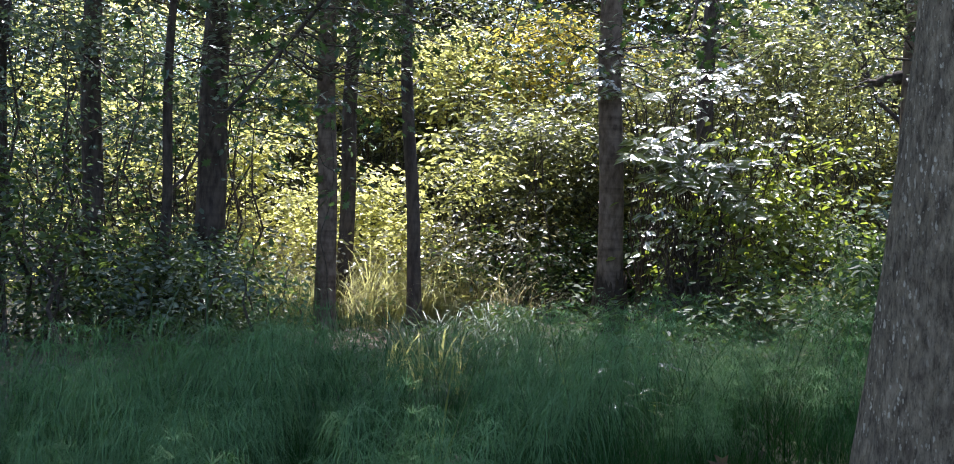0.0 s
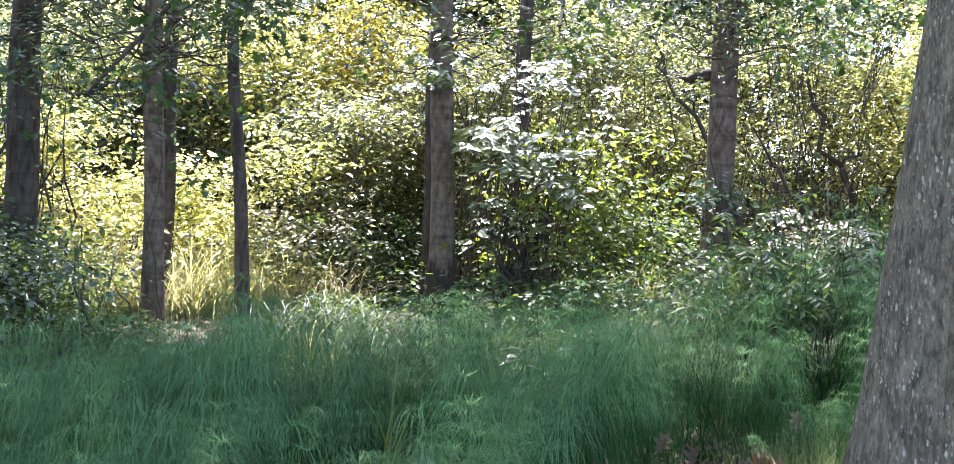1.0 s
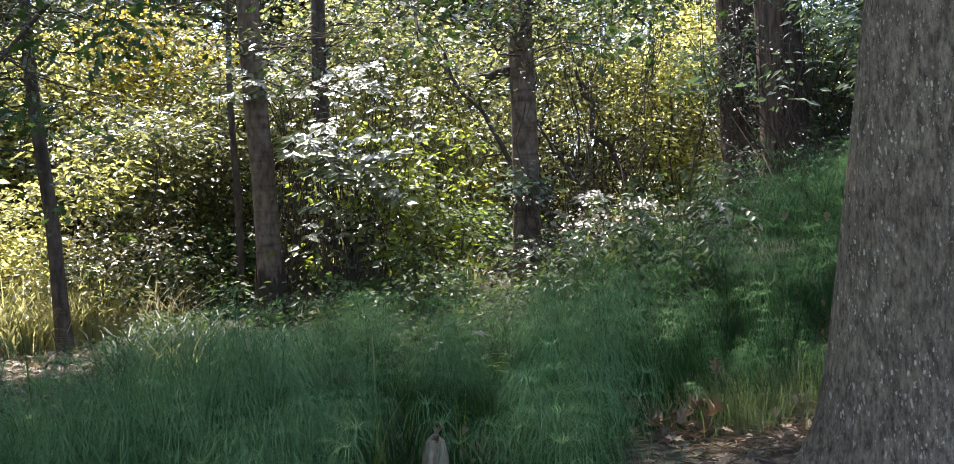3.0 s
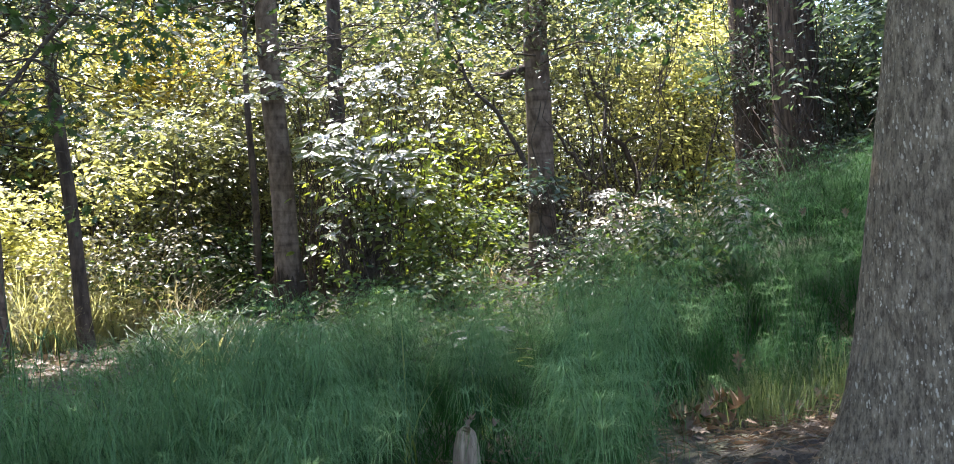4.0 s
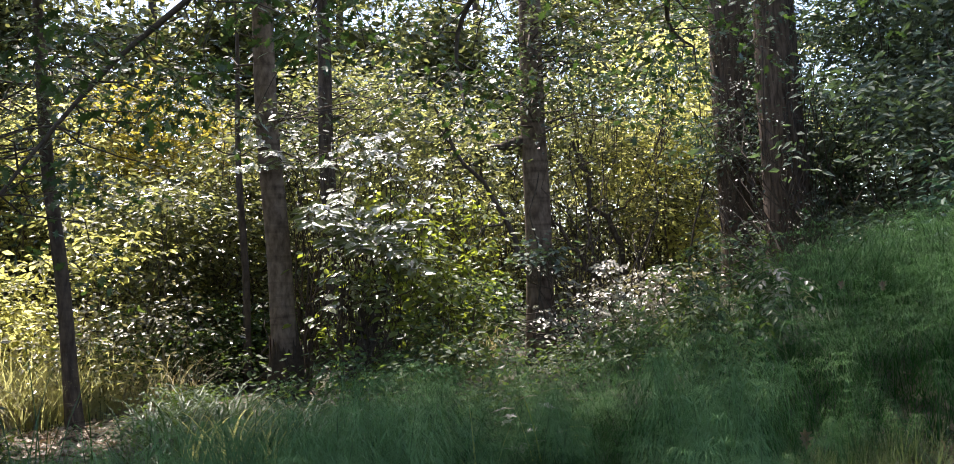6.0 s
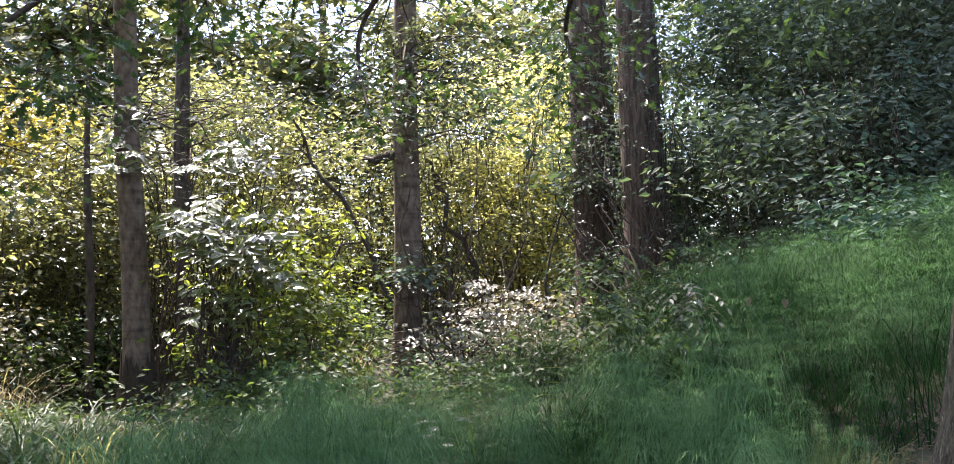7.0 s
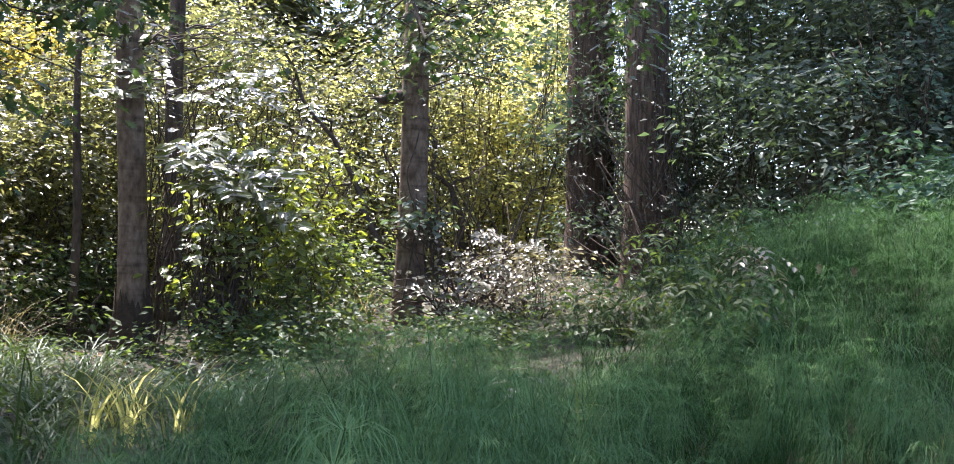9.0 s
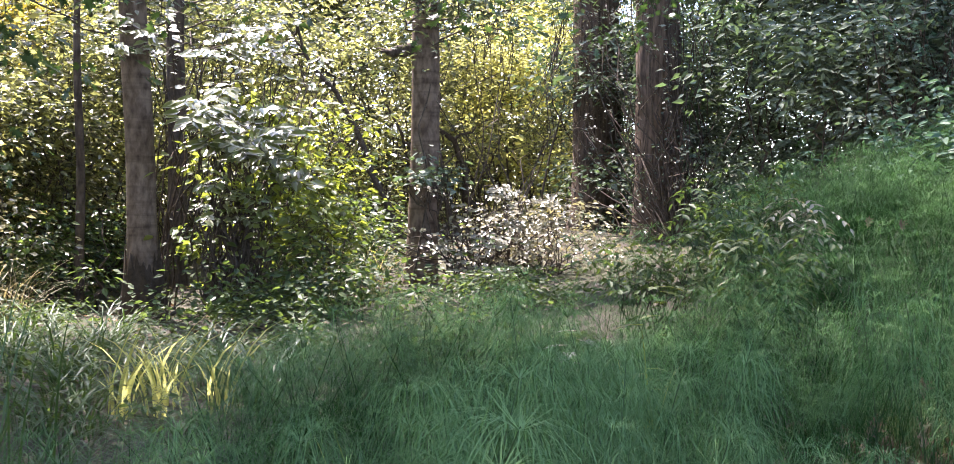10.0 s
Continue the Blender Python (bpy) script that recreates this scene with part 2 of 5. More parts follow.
BARK_OAK = bark_material("oak_bark", (0.135, 0.106, 0.074), (0.29, 0.235, 0.165), 14.0, (1, 1, 0.3), lichen=(0.62, 0.55, 0.42), strength=0.9)
BARK_SMOOTH = bark_material("smooth_bark", (0.080, 0.055, 0.041), (0.20, 0.150, 0.115), 5.0, (1, 1, 0.5), bands=0.7, strength=0.3)
BARK_DARK = bark_material("dark_bark", (0.040, 0.030, 0.025), (0.11, 0.085, 0.07), 6.0, (1, 1, 0.3), bands=0.4)
BARK_RED = bark_material("red_bark", (0.048, 0.034, 0.026), (0.160, 0.116, 0.088), 8.0, (1, 1, 0.16))
TWIG = plain_material("twig_bark", (0.035, 0.026, 0.020), (0.10, 0.078, 0.06), 30)
STEM = plain_material("green_stem", (0.03, 0.07, 0.025), (0.07, 0.11, 0.04), 20)

LEAF_WOOD = leaf_material("wood_leaf", (0.036, 0.056, 0.022), (0.13, 0.135, 0.050), (0.60, 0.62, 0.19), rough=0.36, share=0.50, gloss=1.0, dim=(0.06, 0.36), wax=0.1)
# yellow, amber, glowing and golden leaves carry part of the sunlight in their colour
LEAF_SUNLIT = leaf_material("sunlit_yellow_leaf", (0.09, 0.115, 0.035), (0.27, 0.27, 0.08), (0.92, 0.89, 0.30), share=0.64, dim=(0.40, 0.85))
LEAF_BUSH = leaf_material("bush_leaf", (0.045, 0.085, 0.020), (0.12, 0.155, 0.036), (0.50, 0.60, 0.06), rough=0.42, share=0.45, gloss=0.9, dim=(0.25, 0.6))
LEAF_GLOSS = leaf_material("glossy_leaf", (0.05, 0.085, 0.02), (0.13, 0.16, 0.04), (0.55, 0.62, 0.06), rough=0.29, share=0.20, gloss=1.0, wax=1.0)
LEAF_SUNLIT_AMBER = leaf_material("sunlit_amber_leaf", (0.075, 0.085, 0.02), (0.24, 0.20, 0.04), (0.80, 0.66, 0.09), rough=0.42, share=0.6, dim=(0.10, 0.45))
LEAF_BACKLIT = leaf_material("backlit_leaf", (0.07, 0.12, 0.02), (0.16, 0.20, 0.04), (0.70, 0.80, 0.10), rough=0.36, share=0.45, gloss=0.9, dim=(0.06, 0.3))
LEAF_SUNLIT_GOLD = leaf_material("sunlit_golden_leaf", (0.09, 0.11, 0.025), (0.26, 0.26, 0.07), (0.95, 0.92, 0.26), rough=0.4, share=0.6, dim=(0.15, 0.5))
LEAF_BOUGH = leaf_material("bough_leaf", (0.036, 0.056, 0.036), (0.105, 0.130, 0.090), (0.26, 0.32, 0.10), rough=0.38, share=0.34, gloss=0.9, dim=(0.1, 0.4))
LEAF_FERN = leaf_material("fern_leaf", (0.040, 0.090, 0.055), (0.100, 0.175, 0.110), (0.10, 0.20, 0.08), rough=0.6, share=0.3, gloss=0.3)
LITTER = leaf_material("pale_litter", (0.15, 0.115, 0.085), (0.42, 0.355, 0.28), (0.5, 0.36, 0.2), rough=0.6, share=0.15)
LEAF_OAK = leaf_material("oak_leaf", (0.028, 0.062, 0.024), (0.060, 0.100, 0.034), (0.18, 0.32, 0.06), share=0.35)
LEAF_DARK = leaf_material("dark_leaf", (0.068, 0.100, 0.078), (0.235, 0.27, 0.21), (0.16, 0.26, 0.08), rough=0.68, share=0.3, gloss=0.18)
LEAF_SHRUB = leaf_material("shrub_leaf", (0.030, 0.062, 0.027), (0.080, 0.120, 0.044), (0.26, 0.38, 0.07), share=0.4, rough=0.5, gloss=0.35)
LEAF_TANGLE = leaf_material("bramble_leaf", (0.09, 0.095, 0.055), (0.27, 0.25, 0.16), (0.55, 0.50, 0.22), rough=0.38, share=0.32, gloss=1.0, wax=0.7)
# one plant in two greens: lit tops and shaded lower whorls, painted by colour
HORSETAIL_LIT = leaf_material("horsetail_lit_green", (0.012, 0.046, 0.014), (0.172, 0.300, 0.122), (0.11, 0.31, 0.055), rough=0.7, share=0.3, patch=4.0, gloss=0.15, spread=0.25)
HORSETAIL_SHADED = leaf_material("horsetail_shaded_green", (0.002, 0.015, 0.004), (0.029, 0.092, 0.021), (0.04, 0.18, 0.025), rough=0.75, share=0.3, patch=4.0, gloss=0.08, spread=0.15)
GRASS = leaf_material("grass_blade", (0.012, 0.040, 0.010), (0.046, 0.092, 0.026), (0.13, 0.24, 0.035), rough=0.46, share=0.2, gloss=0.35)
STRAW = leaf_material("straw_blade", (0.16, 0.15, 0.08), (0.40, 0.36, 0.22), (0.6, 0.5, 0.2), rough=0.6, share=0.4)
DEAD = leaf_material("dead_leaf", (0.10, 0.062, 0.034), (0.29, 0.21, 0.135), (0.5, 0.3, 0.15), rough=0.65, share=0.2)


def ground_material():
    m, nt, p, out = material("forest_soil")
    fine = noise_of(nt, 38, 6)
    broad = noise_of(nt, 1.3, 4)
    col = ramp(nt, fine, [(0.3, (0.024, 0.018, 0.013)), (0.55, (0.055, 0.043, 0.031)), (0.8, (0.10, 0.082, 0.062))])
    col = mix_rgb(nt, ramp(nt, broad, [(0.4, (0, 0, 0)), (0.6, (0.8, 0.8, 0.8))]), col, (0.055, 0.06, 0.025))
    nt.links.new(col, p.inputs["Base Color"])
    p.inputs["Roughness"].default_value = 0.95
    bump_of(nt, p, fine, 0.8, 0.03)
    return m


# ---- ground ----
def gz(x, y):
    """Height of the ground: flat under the trees, a bank that rises away on one side."""
    x, y = np.asarray(x, float), np.asarray(y, float)
    rise = np.log1p(np.exp(np.clip(3.0 * (x + 0.1), -30, 30))) / 3.0
    rise = np.minimum(rise, 9 + 0 * rise)
    slope = 0.30 - 0.20 * drop(y, 6.0, 8.8)
    out = slope * rise - 0.10 * drop(-x, 1.0, 4.0)
    out = out + 0.24 * np.exp(-((x + 0.67) ** 2 + (y - 3.40) ** 2) / 0.40)
    out = out - 0.14 * np.exp(-((x + 2.5) ** 2 / 0.9 + (y - 12.0) ** 2 / 3.0))
    p = np.c_[np.ravel(x) * 0.9, np.ravel(y) * 0.9, np.zeros(np.size(x))]
    return out + 0.10 * (vnoise(p).reshape(out.shape) - 0.5) - 0.02


def axis_steps(inner, step, outer, grow=1.35):
    a = list(np.arange(-inner, inner + step / 2, step))
    d = step
    while a[-1] < outer:
        d *= grow
        a.append(a[-1] + d)
        a.insert(0, a[0] - d)
    return np.array(a)


gx, gy = axis_steps(9, 0.15, 900), axis_steps(9, 0.15, 900) + 7.0
GX, GY = np.meshgrid(gx, gy, indexing="ij")
GZ = gz(GX, GY)
r, s = np.meshgrid(np.arange(len(gx) - 1), np.arange(len(gy) - 1), indexing="ij")
m_ = len(gy)
quads = np.stack([r * m_ + s, (r + 1) * m_ + s, (r + 1) * m_ + s + 1, r * m_ + s + 1], -1).reshape(-1, 4)
ground = part("ground", mesh_of("ground", np.stack([GX, GY, GZ], -1).reshape(-1, 3), [quads], True), ground_material())
tagged(ground, "dark woodland soil under plants and fallen leaves", "ground", kind="structure")


# ---- trees ----
def stem_mesh(name, axis, radii, sides=28, rings=70, ridge=0.0, ridges=18, flare=0.35, flare_h=0.35, wobble=0.03):
    """A trunk with a flared foot and uneven bark."""
    axis, radii = np.asarray(axis, float), np.asarray(radii, float)
    t0 = np.linspace(0, 1, len(axis))
    t = np.linspace(0, 1, rings) ** 1.3
    P = np.stack([np.interp(t, t0, axis[:, k]) for k in range(3)], -1)
    P[:, :2] += wobble * np.c_[np.sin(P[:, 2] * 1.7 + axis[0, 0]), np.cos(P[:, 2] * 1.3 + axis[0, 1])] * drop(t, 0, 0.3)[:, None]
    R = np.interp(t, t0, radii)
    a = np.linspace(0, 2 * np.pi, sides, endpoint=False)
    hgt = P[:, 2] - P[0, 2]
    A, H = np.meshgrid(a, hgt)
    lobes = 0.65 + 0.35 * np.cos(4 * A + 0.8) + 0.25 * np.cos(7 * A)
    rad = R[:, None] * (1 + flare * lobes * np.exp(-H / flare_h))
    q = np.stack([np.cos(A) * 1.6, np.sin(A) * 1.6, H * 0.9], -1).reshape(-1, 3) + axis[0]
    rad = rad * (1 + 0.09 * (vnoise(q).reshape(A.shape) - 0.5))
    if ridge:
        k = ridges / (2 * np.pi)
        q = np.stack([np.cos(A) * k * 1.5, np.sin(A) * k * 1.5, H * 8.0], -1).reshape(-1, 3)
        q2 = np.stack([np.cos(A) * k * 3.6, np.sin(A) * k * 3.6, H * 22.0], -1).reshape(-1, 3)
        rad = rad + ridge * (1 - np.abs(2 * vnoise(q) - 1)).reshape(A.shape) + 0.5 * ridge * vnoise(q2 + 9).reshape(A.shape)
    V = np.stack([P[:, 0:1] + rad * np.cos(A), P[:, 1:2] + rad * np.sin(A), P[:, 2:3] + 0 * A], -1).reshape(-1, 3)
    r, s = np.meshgrid(np.arange(rings - 1), np.arange(sides), indexing="ij")
    F = np.stack([r * sides + s, r * sides + (s + 1) % sides, (r + 1) * sides + (s + 1) % sides, (r + 1) * sides + s], -1).reshape(-1, 4)
    return mesh_of(name, V, [F], True)


# holes cut in the unseen canopy to place sun patches: lit spot, and how wide
SUN_GAPS = [((-1.95, 8.0, 0.4), 0.36), ((-2.5, 11.6, 0.0), 0.75), ((-2.9, 13.6, 0.7), 1.3),
            ((0.5, 11.3, 1.7), 0.85), ((0.1, 11.4, 2.5), 0.6), ((2.95, 10.7, 0.9), 0.7), ((4.0, 10.6, 0.7), 0.9), ((0.02, 4.5, 0.4), 0.35),
            ((1.6, 4.9, 0.8), 0.5), ((2.8, 5.6, 1.2), 0.5)]


def open_to_sun(c):
    """Leaves out the clumps that stand between the sun and the spots chosen to be lit."""
    for spot, width in SUN_GAPS:
        d = c - np.asarray(spot)
        along = d @ np.array(SUN_WAY)
        c = c[(np.linalg.norm(d - along[:, None] * np.array(SUN_WAY), axis=1) > width) | (along < 0.8)]
    return c


def tree(x, y, dia, lean, height, bark, leaf, label, crown_from, crown_half, clumps, leaf_size=0.09, shape=DIAMOND, per=26, ridge=0.0, limbs=7, category="tree", low=0, setback=1.9):
    """A standing tree: trunk, limbs and a crown of clumped leaves. lean: sideways drift for each metre of height.
    setback: shift of the crown, to place its shade.
    """
    z0 = float(gz(x, y)) - 0.05
    root = thing("tree", (x, y, z0), label, category, "woodland trees")
    zs = np.linspace(0, height, 7)
    axis = np.c_[lean[0] * zs, lean[1] * zs, zs]
    rad = dia / 2 * np.interp(zs / height, [0, 0.35, 1], [1.0, 0.86, 0.2])
    part("trunk", stem_mesh("trunk", axis, rad, 24, 52, ridge), bark, root)
    # crown moved off the trunk by setback so that its shade falls in front
    centre = np.array([lean[0] * height * 0.7, lean[1] * height * 0.7 - setback, (crown_from + height) / 2 + 0.4])
    half = np.array([crown_half[0], crown_half[1], (height - crown_from) / 2 + 0.6])
    for i in range(limbs):
        h = crown_from + (height - crown_from) * (i + 0.3) / limbs * 0.8
        start = np.array([lean[0] * h, lean[1] * h, h])
        ang = i * 2.4 + x
        end = start + np.array([np.cos(ang) * half[0] * 0.8, np.sin(ang) * half[1] * 0.8, 0.5 + 0.25 * half[2]])
        b = Build().add(*tube(bend(start, end, 7, 0.05), np.linspace(dia * 0.16, 0.012, 7), 6))
        for k in range(3):
            mid = start + (end - start) * (0.45 + 0.17 * k)
            tip = mid + rng.normal(0, 0.5, 3) + (0, 0, 0.25)
            b.add(*tube(bend(mid, tip, 5, 0.06), np.linspace(dia * 0.06, 0.006, 5), 4))
        part("limb", b.mesh("limb", True), bark, root)
    c = in_ellipsoid(clumps, centre, half, 0.15)
    c = open_to_sun(c + (x, y, z0)) - (x, y, z0)
    if low:
        b, held = Build(), []
        for i in range(low):
            h = rng.uniform(2.6, 3.9)
            ang = rng.uniform(3.5, 5.9) if low >= 20 else rng.uniform(0, 6.28)
            start = np.array([lean[0] * h, lean[1] * h, h])
            end = start + np.array([np.cos(ang), np.sin(ang), 0]) * rng.uniform(0.5, 1.5) + (0, 0, rng.uniform(-0.25, 0.35))
            P = bend(start, end, 6, 0.06)
            b.add(*tube(P, np.linspace(0.014, 0.003, 6), 5))
            held.append(P[3:] + rng.normal(0, 0.10, (3, 3)))
        bough = part("low_bough", b.mesh("low_bough", True), TWIG, root)
        held = open_to_sun(np.concatenate(held) + (x, y, z0)) - (x, y, z0)
        V, F = spray(held, 24, 0.40, 0.085, ELDER, flat=0.45, tilt=0.5)
        part("bough_leaves", mesh_of("bough_leaves", V, [F]), LEAF_BOUGH, bough, "grey-green glossy leaves on level twigs")
    V, F = spray(c, per, 0.55, leaf_size, shape, flat=0.5, tilt=0.55)
    part("crown", mesh_of("crown", V, [F]), leaf, root)
    return root


tree(-3.05, 11.65, 0.21, (-0.020, 0.0), 9.5, BARK_SMOOTH, LEAF_WOOD, "slender grey-brown tree at the edge of the clearing", 4.2, (2.2, 2.2), 380, low=22, setback=0.9)
tree(-3.03, 13.2, 0.19, (0.01, 0.0), 9.0, BARK_DARK, LEAF_WOOD, "dark slender tree behind a paler one", 4.6, (1.6, 1.4), 90, low=6)
tree(-2.15, 12.5, 0.155, (-0.062, 0.0), 8.0, BARK_DARK, LEAF_WOOD, "thin dark young tree beside bright leaf litter", 4.4, (2.4, 1.9), 420, low=14, setback=0.9)
tree(-0.08, 12.0, 0.275, (-0.034, 0.0), 10.5, BARK_SMOOTH, LEAF_WOOD, "straight grey-brown tree with a dark foot", 4.4, (2.5, 2.0), 320, low=18, setback=2.5)
tree(2.80, 11.42, 0.32, (0.018, 0.0), 11.0, BARK_SMOOTH, LEAF_WOOD, "stout brown tree with a broken stub and ivy twigs", 4.5, (2.6, 2.2), 400, low=26)
def stub_on(root, at, end, thick):
    """A broken limb with ragged end, part of its tree."""
    b = Build().add(*tube(bend(at, end, 8, 0.05), thick * np.array([1.15, 1.0, 0.95, 0.95, 0.9, 0.85, 0.7, 0.25]), 9))
    for k in range(4):
        tip = np.asarray(end) + rng.normal(0, 0.10, 3)
        b.add(*tube(bend(np.asarray(end) * 0.85 + np.asarray(at) * 0.15, tip, 4, 0.05), np.linspace(thick * 0.35, 0.003, 4), 4))
    stub = part("stub", b.mesh("stub", True), BARK_DARK, root, "dark broken branch stub")
    V, F = spray(np.asarray(end) + rng.normal(0, 0.13, (9, 3)), 12, 0.2, 0.07, ELDER)
    tagged(part("leaf_tuft", mesh_of("leaf_tuft", V, [F]), LEAF_BOUGH, stub), "grey-green leaves round the stub", kind="stuff")


# dark brown sleeve round the lower trunk, with a ragged upper edge
foot = bpy.data.objects["tree.003"]
zs = np.linspace(0, 0.62, 5)
sleeve = stem_mesh("mossy_foot", np.c_[-0.034 * zs, 0 * zs, zs], np.array([0.172, 0.169, 0.166, 0.162, 0.142]), 60, 40, 0.006, 12, 0.38, 0.34, 0.0)
for v in sleeve.vertices:
    v.co.z *= 0.60 + 0.8 * float(vnoise([(v.co.x * 34, v.co.y * 34, 2.0)])[0])
part("mossy_foot", sleeve,
     plain_material("dark_foot_brown", (0.022, 0.015, 0.010), (0.058, 0.040, 0.026), 25), foot, "dark brown foot of the trunk")
stub_on(bpy.data.objects["tree.004"], (0.03, 0, 2.58), (-0.36, 0.16, 2.48), 0.075)
tree(1.38, 14.15, 0.23, (0.0, 0.0), 9.5, BARK_DARK, LEAF_WOOD, "brown tree standing behind the sunlit bush", 6.6, (1.6, 1.4), 90, low=16)
tree(-4.36, 12.05, 0.33, (0.015, 0.0), 10.0, BARK_DARK, LEAF_WOOD, "dark thick tree with ivy round its foot", 4.2, (2.2, 2.2), 300, low=20)
tree(-4.65, 11.4, 0.11, (0.01, 0.0), 6.5, BARK_DARK, LEAF_WOOD, "thin dark sapling among twigs", 3.6, (1.2, 1.2), 80)
tree(-5.33, 11.4, 0.22, (-0.02, 0.0), 8.5, BARK_DARK, LEAF_WOOD, "dark tree in a thicket", 3.6, (1.8, 1.8), 200, low=12)
tree(-6.05, 10.8, 0.22, (0.0, 0.0), 9.0, BARK_DARK, LEAF_WOOD, "dark tree at the end of the thicket", 3.4, (1.9, 1.9), 220, low=14)
tree(0.07, 13.8, 0.10, (0.0, 0.0), 6.0, BARK_DARK, LEAF_WOOD, "thin sapling in the undergrowth", 4.6, (0.8, 0.8), 30)
tree(8.05, 13.35, 0.74, (-0.01, 0.0), 13.0, BARK_RED, LEAF_WOOD, "thick reddish-brown trunk draped with dry twigs", 5.2, (3.0, 2.6), 420, ridge=0.02)
tree(6.70, 11.2, 0.56, (-0.005, 0.0), 13.0, BARK_RED, LEAF_DARK, "massive ridged brown trunk climbed by ivy", 6.0, (3.2, 2.8), 420, ridge=0.03)


for x, y, h in [(-11, 26, 13), (-6.5, 27.5, 14), (-2.0, 26.5, 13), (2.5, 28, 15), (7.0, 26.5, 13), (11.5, 27, 15), (16, 24, 14), (20, 19, 14)]:
    tree(x, y, 0.32, (0.0, 0.0), h, BARK_DARK, LEAF_WOOD, "far woodland tree in full leaf", 2.2, (3.2, 2.4), 340, leaf_size=0.18, per=17, limbs=6, setback=0.0)


# trees out of view, added only to block light from the left foreground
for x, y in [(-6.2, -1.6), (-9.5, 2.0), (-8.8, 6.2)]:
    tree(x, y, 0.34, (0.0, 0.0), 11.0, BARK_DARK, LEAF_WOOD, "unseen leafy tree added to keep sky light off the foreground", 3.0, (3.4, 3.2), 200, leaf_size=0.14, limbs=7, setback=0.0)


def vine_on(root, points, thick, label):
    """A climbing stem that hugs its tree."""
    P = np.asarray(points, float)
    t = np.linspace(0, 1, len(P))
    u = np.linspace(0, 1, 26)
    Q = np.stack([np.interp(u, t, P[:, k]) for k in range(3)], -1)
    Q[:, :2] += 0.012 * np.c_[np.sin(u * 23), np.cos(u * 19)]
    part("vine", Build().add(*tube(Q, np.linspace(thick, thick * 0.5, 26), 6)).mesh("vine", True), TWIG, root, label)


vine_on(bpy.data.objects["tree.004"], [(-0.30, -0.16, 0.0), (-0.16, -0.17, 0.5), (-0.05, -0.18, 1.1), (-0.15, -0.12, 1.7), (0.02, -0.17, 2.3)], 0.014, "thin grey vine on the bark")
vine_on(bpy.data.objects["tree"], [(0.12, -0.13, 0.0), (0.03, -0.12, 0.6), (-0.06, -0.11, 1.1), (0.06, -0.11, 1.7), (-0.04, -0.11, 2.3)], 0.008, "thin pale vine")
thick_trunk = bpy.data.objects["tree.012"]
vine_on(thick_trunk, [(-0.30, -0.26, 0.2), (-0.20, -0.32, 0.9), (-0.27, -0.27, 1.4), (-0.12, -0.34, 1.9), (-0.22, -0.29, 2.4), (-0.18, -0.30, 3.2)], 0.020, "curling bare vine")
vine_on(thick_trunk, [(0.10, -0.33, 0.2), (0.02, -0.34, 1.2), (0.14, -0.31, 2.0), (0.05, -0.33, 3.4)], 0.013, "bare vine")


